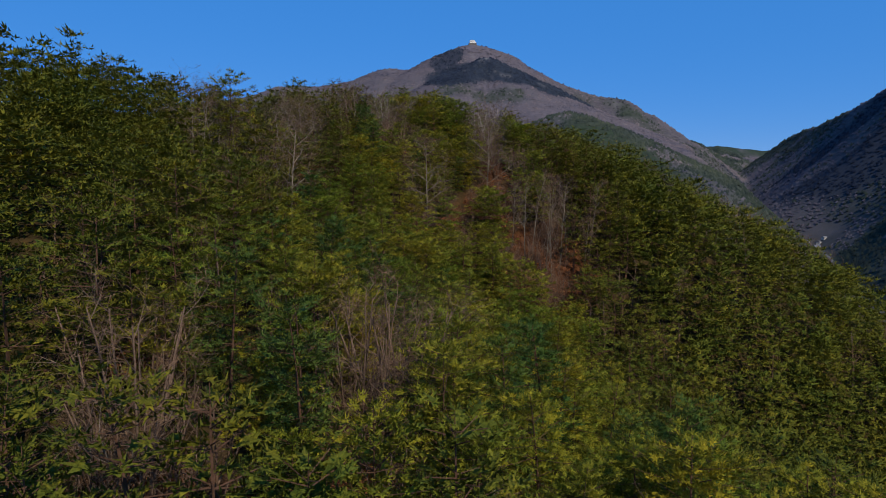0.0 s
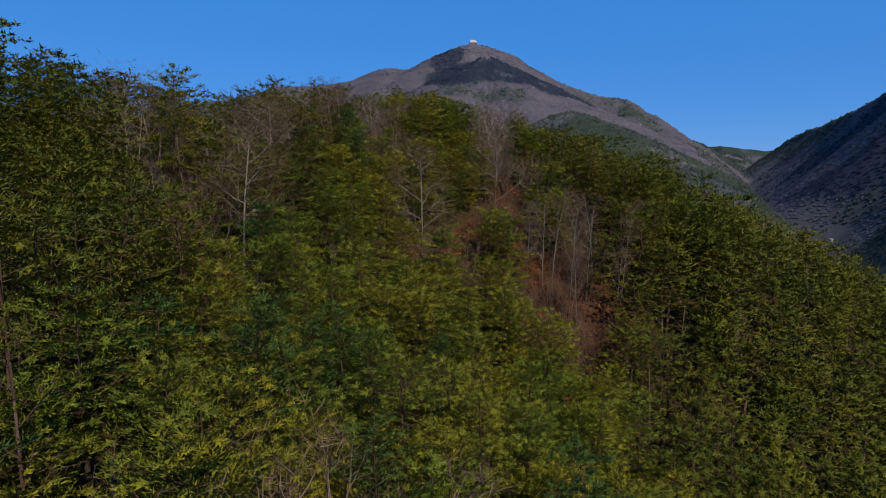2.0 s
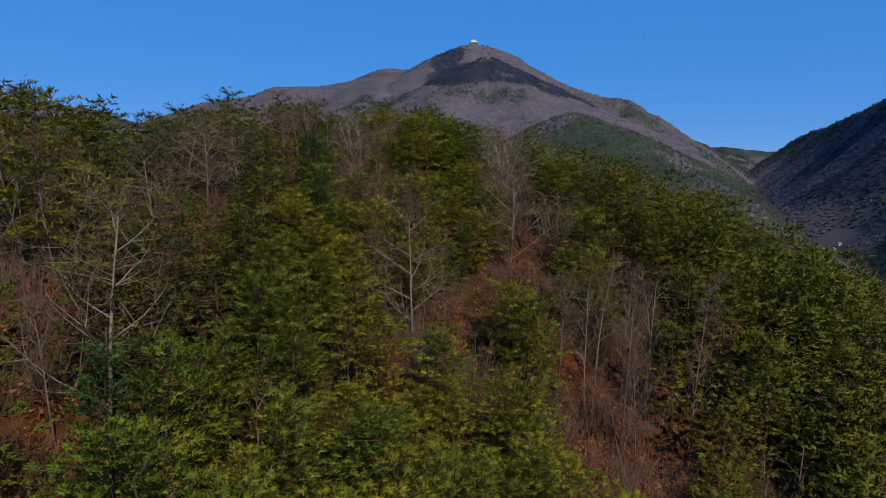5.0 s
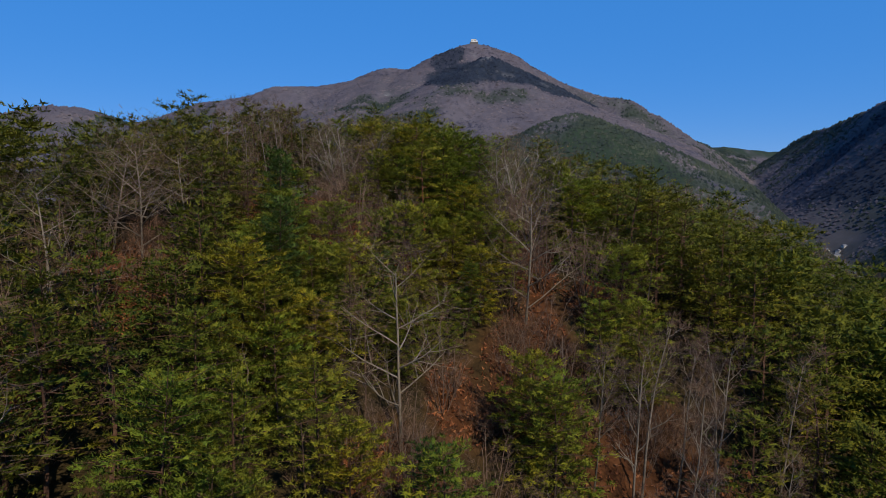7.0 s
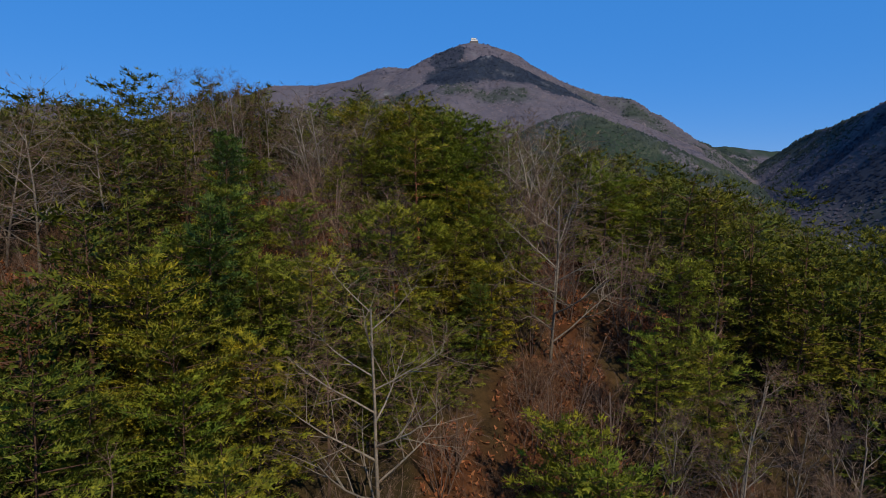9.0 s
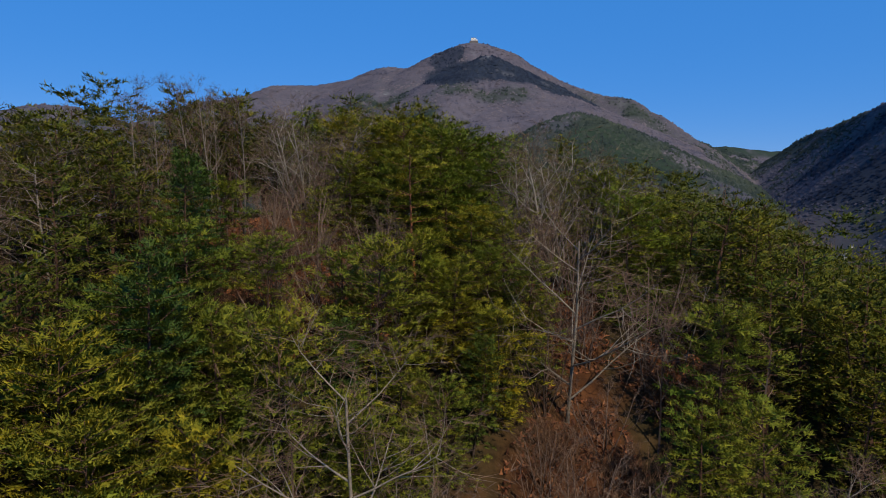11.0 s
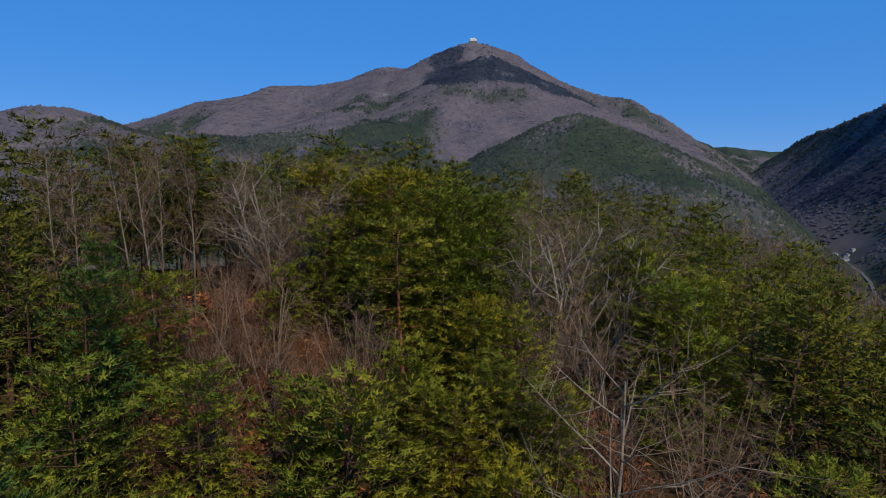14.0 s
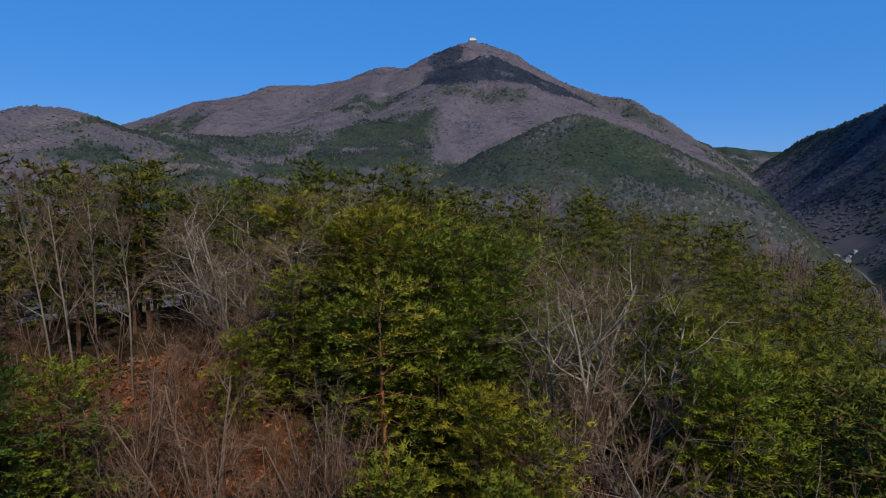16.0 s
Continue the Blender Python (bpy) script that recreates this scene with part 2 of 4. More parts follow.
def to_line(x, y, line, steep=0.0, ease=1.0, blunt=0.0):
    """Distance to a crest line, and the height of the slopes that fall from it."""
    best, high = np.full(x.shape, 1e9), np.full(x.shape, -1e9)
    for (ax, ay, az), (bx, by, bz) in zip(line, line[1:]):
        dx, dy = bx - ax, by - ay
        t = np.clip(((x - ax) * dx + (y - ay) * dy) / (dx * dx + dy * dy), 0, 1)
        d = np.hypot(x - ax - t * dx, y - ay - t * dy)
        d = np.sqrt(d * d + blunt * blunt) - blunt
        dd = np.minimum(d, (steep - 0.25) / (2 * ease))
        high = np.maximum(high, az + t * (bz - az) - steep * dd + ease * dd * dd - 0.25 * (d - dd))
        best = np.minimum(best, d)
    return best, high


def height(x, y):
    x, y = np.asarray(x, float), np.asarray(y, float)
    floor = np.clip(-56 + 0.085 * (y - 650), -85, 160) - 0.25 * np.clip(350 - x, 0, 300)
    floor = floor + np.where(y < 0, 10 * fbm(x / 400, y / 400), 0)
    far, crest = floor, np.full(x.shape, 1e9)
    for name, (line, steep, ease) in RIDGES.items():
        d, z = to_line(x, y, line, steep, ease, {"green": 38.0, "left": 22.0, "knoll": 22.0, "rib": 40.0}.get(name, 15.0))
        far = np.where(z > far, z, far)
        crest = np.minimum(crest, d)
    d, _ = to_line(x, y, VALLEY)
    bed = np.interp(y, [v[1] for v in VALLEY], [v[2] for v in VALLEY])
    far = np.where(x > 150, np.minimum(far, bed + 0.72 * d + 0.0016 * d * d), far)
    amp = 2.5 + 26 * smooth(15, 320, crest)
    up = smooth(4, 60, far - floor) * smooth(20, 120, np.where(x > 150, d, 999)) * smooth(0, 60, np.hypot(x - 30, y - 120) - 200)
    rough = fbm(x / 210, y / 260, 5) + 0.9 * (0.4 - np.abs(fbm(x / 150 + 40, y / 240, 4)))
    far = far + amp * rough * up
    near = spur(x, y)
    r = np.hypot(x, y - 60)
    far = np.maximum(far - 0.4 * np.maximum(480 - r, 0), -120)
    near = near - 0.20 * np.maximum(r - 190, 0) + 0.9 * fbm(x / 9, y / 9, 3) * smooth(260, 120, r)
    k = 6.0
    h = np.clip(0.5 + 0.5 * (near - far) / k, 0, 1)
    return far * (1 - h) + near * h + k * h * (1 - h)


def conifer(x, y, z):
    """How far conifers cover the far slopes, two places of painted shade included."""
    n = fbm(x / 240 + 3, y / 300 + 9, 4)
    fine = fbm(x / 60 + 13, y / 80 + 2, 4)
    c = 0.85 * smooth(-0.02, 0.38, n + 0.35 * fine) * smooth(420, 270, z)
    # a green wood with a clear edge beside a bare gully
    c = np.maximum(c, 0.95 * smooth(-8, -40, x + 40 * fine) * smooth(-270, -190, x + 60 * n) * smooth(960, 1020, y) * smooth(1470, 1400, y + 90 * fine))
    c = np.maximum(c, 0.62 * smooth(-420, -300, x) * smooth(260, 200, x) * smooth(250, 262, z) * smooth(325, 300, z + 30 * fine) * smooth(0.0, 0.25, fine + 0.12))
    gully = smooth(-22, 5, x) * smooth(190, 150, x + 40 * fine) * smooth(1000, 1060, y) * smooth(1540, 1480, y)
    c = c * (1 - 0.85 * gully)
    d = np.hypot(x + 415, (y - 820) * 0.8)
    c = np.maximum(c, 0.9 * smooth(95, 55, d + 60 * n))
    d = np.hypot(x + 330, (y - 1150) * 0.5)
    c = np.maximum(c, 0.7 * smooth(170, 60, d + 120 * n))
    c = c * (1 - 0.8 * smooth(-450, -490, x) * smooth(1000, 950, y))
    # conifers added across the valley to darken that slope in place of shade
    c = np.maximum(c, (0.60 + 0.6 * n) * smooth(520, 600, x) * smooth(1950, 1800, y))
    c = np.maximum(c, 0.95 * smooth(2160, 2220, y) * smooth(620, 760, x))
    gaps = smooth(0.05, 0.4, fbm(x / 75 + 21, y / 95, 4))
    c = c * (1 - 0.7 * gaps)
    d, _ = to_line(x, y, RIDGES["green"][0][2:])
    c = np.maximum(c, smooth(330, 210, d + 150 * n) * smooth(1150, 1000, y) * (0.58 + 0.27 * smooth(20, 80, z + 60 * n)) * (1 - 0.4 * gaps))
    # dark patch of shade on the green hill, put in as full conifer cover
    c = np.maximum(c, smooth(85, 55, np.hypot((x - 185) * 0.8, y - 775) + 60 * fine))
    return np.maximum(c, 0.62 * smooth(500, 300, np.hypot(x - 150, y - 350)) * (1 - 0.5 * gaps))


def shade_cover(x, y, z):
    """How far dark blue woods stand in for shade on the slopes: the knoll under the summit, the summit's own flank,
    folds of the slope across the valley.
    """
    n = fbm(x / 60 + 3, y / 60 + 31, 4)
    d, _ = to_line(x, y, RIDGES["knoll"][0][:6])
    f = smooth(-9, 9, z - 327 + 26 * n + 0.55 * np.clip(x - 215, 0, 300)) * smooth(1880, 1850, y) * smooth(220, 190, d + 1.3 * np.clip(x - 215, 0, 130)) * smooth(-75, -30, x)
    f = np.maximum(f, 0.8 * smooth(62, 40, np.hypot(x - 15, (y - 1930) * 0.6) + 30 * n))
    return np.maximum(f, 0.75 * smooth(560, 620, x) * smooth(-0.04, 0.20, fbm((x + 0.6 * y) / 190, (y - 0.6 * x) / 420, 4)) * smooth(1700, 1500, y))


def cliff(x, y, z):
    """Bare rock: a few crags, and patches high up."""
    r = 0.35 * smooth(0.40, 0.52, fbm(x / 45 + 11, y / 45, 4)) * smooth(250, 330, z)
    for cx, cy, rad in ((432, 1321, 17), (-169, 1765, 16), (118, 1772, 13), (132, 1766, 9), (96, 2022, 16)):
        r = np.maximum(r, smooth(1.2, 0.5, np.hypot(x - cx, y - cy) / rad + 1.2 * fbm(x / 14, y / 14, 3)))
    return r


# glades, where pines are few: x, y, radius
GLADES = [(-2.6, 26.8, 2.3), (-5.4, 88.0, 4.2), (-9.0, 90.2, 2.8), (12.8, 72.0, 5.6), (11.5, 68.0, 3.6), (-16.0, 54.5, 4.0), (6.3, 79.8, 2.8), (-1.6, 68.0, 2.2), (-9.5, 93.6, 2.6), (-2.2, 28.6, 2.3), (-10.0, 21.0, 2.6), (-5.2, 86.8, 3.2), (-13.4, 92.0, 3.6), (-8.2, 96.2, 2.8), (6.6, 82.0, 2.2),
          (-1.6, 70.6, 2.4), (6.9, 91.6, 2.6), (6.8, 89.6, 2.0), (-20.5, 69.0, 3.4), (12.0, 86.0, 2.4), (-13.6, 29.6, 1.6), (2.2, 76.5, 2.2), (-4.6, 51.8, 1.6), (6.0, 67.5, 2.2), (-0.6, 49.2, 1.6), (1.5, 19.0, 2.0), (-2.0, 24.6, 1.9), (-1.6, 22.6, 1.5), (-8.8, 18.6, 1.8), (10.8, 65.0, 2.8), (10.0, 62.0, 1.8), (-23.0, 66.0, 3.4), (-20.0, 62.5, 2.0), (0.6, 69.8, 2.2), (4.4, 69.6, 1.9), (2.4, 67.0, 1.3), (-18.5, 80.0, 3.4), (-17.0, 76.5, 2.2), (-0.8, 88.4, 1.7), (7.5, 87.4, 1.7), (6.0, 77.2, 2.0), (-1.3, 65.6, 1.4)]


def clearing(x, y):
    """How far a spot lies in a glade."""
    c = np.zeros(np.shape(x))
    for gx, gy, gr in GLADES:
        c = np.maximum(c, smooth(1.25, 0.8, np.hypot(x - gx, y - gy) / gr + 0.5 * fbm(x / 2.5, y / 2.5, 3)))
    return c


# ---- mesh helpers ----
def mesh_np(name, verts, faces, mat, soft_shade=False, normals=None):
    """One mesh from arrays; all faces have the same number of corners. normals: one for each vertex."""
    me = bpy.data.meshes.new(name)
    faces = np.asarray(faces, dtype=np.int32)
    n, k = faces.shape
    me.vertices.add(len(verts))
    me.vertices.foreach_set("co", np.asarray(verts, dtype=np.float32).ravel())
    me.loops.add(n * k)
    me.loops.foreach_set("vertex_index", faces.ravel())
    me.polygons.add(n)
    me.polygons.foreach_set("loop_start", np.arange(0, n * k, k, dtype=np.int32))
    me.polygons.foreach_set("use_smooth", np.full(n, soft_shade))
    me.update(calc_edges=True)
    me.materials.append(mat)
    if normals is not None:
        at = me.attributes.new("custom_normal", "FLOAT_VECTOR", "POINT")
        at.data.foreach_set("vector", np.asarray(normals, dtype=np.float32).ravel())
    return me


def unit(v):
    return v / np.maximum(np.linalg.norm(v, axis=-1, keepdims=True), 1e-6)


def part(name, me, parent, label=""):
    ob = new(name, me)
    ob.parent = parent
    return tagged(ob, label)


def tubes(segs, sides):
    """Tapered tubes: rows of x, y, z, radius at both ends."""
    segs = np.asarray(segs, float)
    a, ra, b, rb = segs[:, 0:3], segs[:, 3], segs[:, 4:7], segs[:, 7]
    axis = b - a
    axis = axis / np.maximum(np.linalg.norm(axis, axis=1, keepdims=True), 1e-6)
    ref = np.where(np.abs(axis[:, 2:3]) > 0.9, [[1.0, 0, 0]], [[0, 0, 1.0]])
    u = np.cross(axis, ref)
    u = u / np.linalg.norm(u, axis=1, keepdims=True)
    w = np.cross(axis, u)
    ang = np.arange(sides) * 2 * np.pi / sides
    ring = u[:, None] * np.cos(ang)[None, :, None] + w[:, None] * np.sin(ang)[None, :, None]
    v = np.concatenate([a[:, None] + ring * ra[:, None, None], b[:, None] + ring * rb[:, None, None]], 1).reshape(-1, 3)
    base = np.arange(len(segs))[:, None] * 2 * sides
    i = np.arange(sides)
    j = (i + 1) % sides
    f = np.stack([base + i, base + j, base + sides + j, base + sides + i], -1).reshape(-1, 4)
    return v, f


def blades(pos, axis, length, width, count, rng, spread=0.9):
    """Bunches of slender triangles round each axis."""
    n = len(pos)
    d = axis[:, None] + rng.normal(0, spread, (n, count, 3)) * [1, 1, 0.75]
    d = d / np.linalg.norm(d, axis=2, keepdims=True)
    side = np.cross(d, rng.normal(0, 1, (n, count, 3)))
    side = side / np.maximum(np.linalg.norm(side, axis=2, keepdims=True), 1e-6)
    ln = length[:, None, None] * rng.uniform(0.7, 1.25, (n, count, 1))
    p = pos[:, None]
    v = np.stack([p - side * width, p + side * width, p + d * ln], 2)
    f = np.arange(n * count)[:, None] * 3 + np.array([0, 1, 2])
    return v.reshape(-1, 3), f


# ---- kinds of trees ----
def pine_shape(rng, tall, wide, clear, dense, hairs, length, width, sides=4, fine=True, gap=1.0, inner=6):
    """Arrays of a pine's trunk with limbs, and of its clumped pads of bristling needle sprays."""
    bend = rng.normal(0, 0.035, 2)
    segs = []
    steps = 7

    def at(q):
        return np.array([bend[0] * tall * math.sin(q * 2.2), bend[1] * tall * math.sin(q * 2.6 + 0.4) - bend[1] * tall * 0.39, q * tall])

    r0 = 0.013 * tall + 0.02
    for i in range(steps):
        qa, qb = i / steps, (i + 1) / steps
        segs.append([*at(qa), r0 * (1 - qa * 0.92), *at(qb), r0 * (1 - qb * 0.92)])
    segs[0][2] = -0.8
    z = clear
    turn = rng.uniform(0, 6)
    centre, ahead, lift, size = [], [], [], []
    while z < 0.95:
        q = (z - clear) / (1 - clear)
        for k in range(rng.randint(5, 7)):
            ln = wide * (0.78 * (1 - q * q) ** 0.5 + 0.24) * (0.78 + 0.22 * min(1, q / 0.25)) * rng.uniform(0.55, 1.12)
            az = turn + k * 1.1 + rng.normal(0, 0.3)
            d = np.array([math.cos(az), math.sin(az), -0.08 + 0.55 * q + rng.normal(0, 0.09)])
            d /= np.linalg.norm(d)
            o = at(min(z + rng.normal(0, 0.014), 0.99))
            mid, end = o + d * ln * 0.55, o + d * ln + np.array([0, 0, 0.03 * ln])
            rb = 0.006 + 0.009 * ln
            segs.append([*o, rb, *mid, rb * 0.6])
            if fine:
                segs.append([*mid, rb * 0.6, *end, rb * 0.2])
            across = unit(np.array([-d[1], d[0], 0.0]) + 1e-9)
            over = np.cross(d, across)
            over = over if over[2] > 0 else -over
            n = max(2, int(round((0.8 + 1.7 * ln) * dense)))
            u = 0.18 + 0.82 * (np.arange(n) + rng.uniform(0.1, 0.9, n)) / n
            side = np.where(np.arange(n) % 2, 1.0, -1.0) * (1.05 - 0.75 * u) * ln * 0.42 * rng.uniform(0.3, 1.1, n)
            centre.append(o + d * (ln * u)[:, None] + across * side[:, None] + over * rng.normal(0.03, 0.03 + 0.022 * ln, n)[:, None])
            ahead.append(unit(d + across * (side / (ln + 0.1))[:, None] * 1.3))
            lift.append(unit(over + rng.normal(0, 0.26, (n, 3))))
            size.append((0.19 + 0.055 * ln) * (1.2 - 0.35 * u) * rng.uniform(0.75, 1.3, n) / math.sqrt(dense))
        turn += 2.4
        z += rng.uniform(0.074, 0.106) * gap
    centre.append(np.array([at(0.95), at(1.0)]))
    ahead.append(np.array([[1.0, 0, 0.2], [0.2, 1.0, 0.3]]))
    lift.append(np.array([[0.1, 0, 1.0], [0, 0.1, 1.0]]))
    size.append(np.array([0.26, 0.17]))
    centre, ahead, lift, size = np.concatenate(centre), unit(np.concatenate(ahead)), np.concatenate(lift), np.concatenate(size)
    lift = unit(lift - ahead * (lift * ahead).sum(1, keepdims=True))
    beside = np.cross(lift, ahead)
    k = len(centre)

    # sprays root inside each domed pad and fan outwards with their tips turned up
    rad, ang = np.sqrt(rng.rand(k, hairs)), rng.uniform(0, 6.283, (k, hairs))
    e = (size[:, None] * rad * 0.85)[..., None]
    side = ahead[:, None] * 1.25 * np.cos(ang)[..., None] + beside[:, None] * 0.95 * np.sin(ang)[..., None]
    root = centre[:, None] + side * e + lift[:, None] * (size[:, None] * (0.40 - 0.55 * rad**2 - 0.35 * rng.rand(k, hairs) ** 2))[..., None]
    out = unit(side) * rad[..., None]
    way = unit(lift[:, None] * 0.45 + out * 0.85 + ahead[:, None] * 0.35 + rng.normal(0, 0.30, root.shape))
    flat = unit(np.cross(way, rng.normal(0, 0.7, root.shape) + lift[:, None]))
    tip = root + way * length * rng.uniform(0.6, 1.25, (k, hairs, 1))
    spray = np.stack([root - flat * width, root + flat * width, tip], 2).reshape(-1, 3, 3)
    normal = unit(lift[:, None] * 0.60 + out * 0.85 + rng.normal(0, 0.16, root.shape)).reshape(-1, 3)
    # older, denser sprays lie flat below them
    ang = np.arange(inner) * 6.283 / inner + rng.uniform(0, 0.8, (k, inner))
    way = ahead[:, None] * 1.25 * np.cos(ang)[..., None] + beside[:, None] * 0.95 * np.sin(ang)[..., None]
    flat = np.cross(way, lift[:, None]) * 0.26 * size[:, None, None]
    root = centre[:, None] - way * 0.15 * size[:, None, None] + lift[:, None] * (size * 0.05)[:, None, None]
    tip = root + (way * rng.uniform(0.7, 1.0, (k, inner, 1)) - lift[:, None] * rng.uniform(0.0, 0.2, (k, inner, 1))) * size[:, None, None]
    spray = np.concatenate([spray, np.stack([root - flat, root + flat, tip], 2).reshape(-1, 3, 3)])
    normal = np.concatenate([normal, unit(lift[:, None] * 0.8 + way * 0.5 + rng.normal(0, 0.2, way.shape)).reshape(-1, 3)])
    f = np.arange(len(spray) * 3).reshape(-1, 3)
    face = np.cross(spray[:, 1] - spray[:, 0], spray[:, 2] - spray[:, 0])
    away = (face * normal).sum(1) < 0
    f[away] = f[away][:, ::-1]
    return tubes(segs, sides), (spray.reshape(-1, 3), f), np.repeat(normal, 3, 0)


def bare_shape(rng, tall, wide, stems=1, fork=0.3, upright=0.5, levels=4, kids=5, twigs=2.0, girth=1.0, sides=5, cut=3, sub=0, lean=0.30, tip=0.32):
    """Arrays of a leafless tree's trunk with limbs, and of its twigs."""
    limbs, fine = [], []

    def grow(p, d, ln, r, level):
        n = (6, 4, 3, 1)[min(level, 3)]
        pts = [p]
        rise = 0.13 * upright + 0.03 if level else 0.06 * (stems > 1)
        for i in range(n):
            d = d + rng.normal(0, (0.03 if stems == 1 else 0.05, 0.075, 0.11, 0.16)[min(level, 3)], 3) + np.array([0, 0, rise])
            d = d / np.linalg.norm(d)
            pts.append(pts[-1] + d * ln / n)
        end = 0.35 if level == 0 else 0.25
        for i in range(n):
            ra, rb = r * (1 - (1 - end) * i / n), r * (1 - (1 - end) * (i + 1) / n)
            (limbs if level < cut else fine).append([*pts[i], ra, *pts[i + 1], rb])
        if level >= levels:
            return
        count = kids if level == 0 else (sub or max(3, kids - 1))
        for k in range(count):
            q = fork + (1 - fork) * (k + rng.uniform(0.2, 0.9)) / count if level == 0 else rng.uniform(0.25, 1.0)
            seg = min(int(q * n), n - 1)
            o = pts[seg] + (pts[seg + 1] - pts[seg]) * (q * n - seg)
            az = rng.uniform(0, 6.283) if level else k * 2.4 + rng.normal(0, 0.4)
            out = np.array([math.cos(az), math.sin(az), 0.0])
            out = out - d * out.dot(d)
            out /= max(np.linalg.norm(out), 1e-6)
            cd = out * (1.15 - 0.5 * upright) + d * (0.22 + 0.5 * upright)
            cd /= np.linalg.norm(cd)
            cl = (wide * (1.15 - 0.55 * q) if level == 0 else ln * rng.uniform(0.40, 0.68))
            grow(o, cd, cl * rng.uniform(0.8, 1.15), max(r * (1 - q * 0.6) * 0.64, 0.006), level + 1)

    for s in range(stems):
        tip_over = rng.normal(0, 0.05, 2) if stems == 1 else lean * rng.uniform(0.5, 1.6) * np.array([math.cos(s * 2.4), math.sin(s * 2.4)])
        d = np.array([tip_over[0], tip_over[1], 1.0])
        grow(np.array([*(rng.normal(0, 0.12, 2) * (stems > 1)), -0.5]), d / np.linalg.norm(d), tall * rng.uniform(0.85, 1.0) + 0.5, (0.0085 * tall + 0.012) * girth, 0)
    thin = np.array(fine) if fine else np.zeros((0, 8))
    tw = blades(thin[:, 4:7], thin[:, 4:7] - thin[:, 0:3], np.full(len(thin), tip), 0.006, int(twigs), rng, 0.22) if len(thin) else None
    return tubes(limbs, sides), tubes(thin, 3) if len(thin) else None, tw


def tri(v, f):
    f = np.asarray(f)
    return (v, f if f.shape[1] == 3 else np.concatenate([f[:, [0, 1, 2]], f[:, [0, 2, 3]]]))


def joined(shapes):
    vs, fs, n = [], [], 0
    for v, f in shapes:
        vs.append(v)
        fs.append(f + n)
        n += len(v)
    return np.concatenate(vs), np.concatenate(fs)


def pine_thing(rng, tall, wide, clear, mat_bark, mat_needle):
    (tv, tf), (nv, nf), normal = pine_shape(rng, tall, wide, clear, 1.10, 32, 0.175, 0.021, 3)
    root = new("pine_tree")
    part("trunk", mesh_np("pine_trunk", tv, tf, mat_bark, True), root, "reddish-brown scaly pine trunk")
    part("crown", mesh_np("pine_crown", nv, nf, mat_needle, True, normal), root)
    return root


def bare_thing(rng, name, mat, twig=None, **kw):
    limbs, fine, tw = bare_shape(rng, **kw)
    root = new(name)
    part("trunk", mesh_np("bare_trunk", *limbs, mat, True), root)
    part("twig_crown", mesh_np("bare_twigs", *joined([tri(*fine), tri(*tw)]), twig or TWIG), root, "fine leafless brown twigs")
    return root


# ---- ground ----
RINGS = np.concatenate([np.arange(0, 130, 2.0), 130 * 1.0145 ** np.arange(0, 248)])
BEARINGS = np.radians(np.concatenate([np.arange(-46, 46, 0.3), np.arange(46, 314, 3.0)]))
ring_grid, bearing_grid = np.meshgrid(RINGS, BEARINGS, indexing="ij")
land_x, land_y = ring_grid * np.sin(bearing_grid), 55 + ring_grid * np.cos(bearing_grid)
land_z = height(land_x, land_y)


def on_land(x, y):
    """Height of the ground's own faces at points in the finely meshed sector."""
    r, a = np.hypot(x, y - 55), np.arctan2(x, y - 55)
    i = np.clip(np.searchsorted(RINGS, r) - 1, 0, len(RINGS) - 2)
    j = np.clip(np.searchsorted(BEARINGS, a) - 1, 0, len(BEARINGS) - 2)
    u = (r - RINGS[i]) / (RINGS[i + 1] - RINGS[i])
    w = (a - BEARINGS[j]) / (BEARINGS[j + 1] - BEARINGS[j])
    return (land_z[i, j] * (1 - u) + land_z[i + 1, j] * u) * (1 - w) + (land_z[i, j + 1] * (1 - u) + land_z[i + 1, j + 1] * u) * w


def ground():
    x, y, z = land_x, land_y, land_z
    n, m = x.shape
    i, j = np.meshgrid(np.arange(n - 1), np.arange(m), indexing="ij")
    j2 = (j + 1) % m
    f = np.stack([i * m + j, (i + 1) * m + j, (i + 1) * m + j2, i * m + j2], -1).reshape(-1, 4)[:, ::-1]
    me = mesh_np("ground", np.stack([x, y, z], -1).reshape(-1, 3), f, GROUND, True)
    near = smooth(120, 70, np.hypot(x, y - 60))
    col = np.stack([np.where(near > 0.5, clearing(x, y), conifer(x, y, z)), near, cliff(x, y, z), shade_cover(x, y, z)], -1).reshape(-1, 4)
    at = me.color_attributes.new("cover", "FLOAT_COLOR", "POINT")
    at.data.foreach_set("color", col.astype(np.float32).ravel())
    return tagged(new("ground", me), "forested hills with leaf litter under the trees", "ground", kind="structure")


ground()

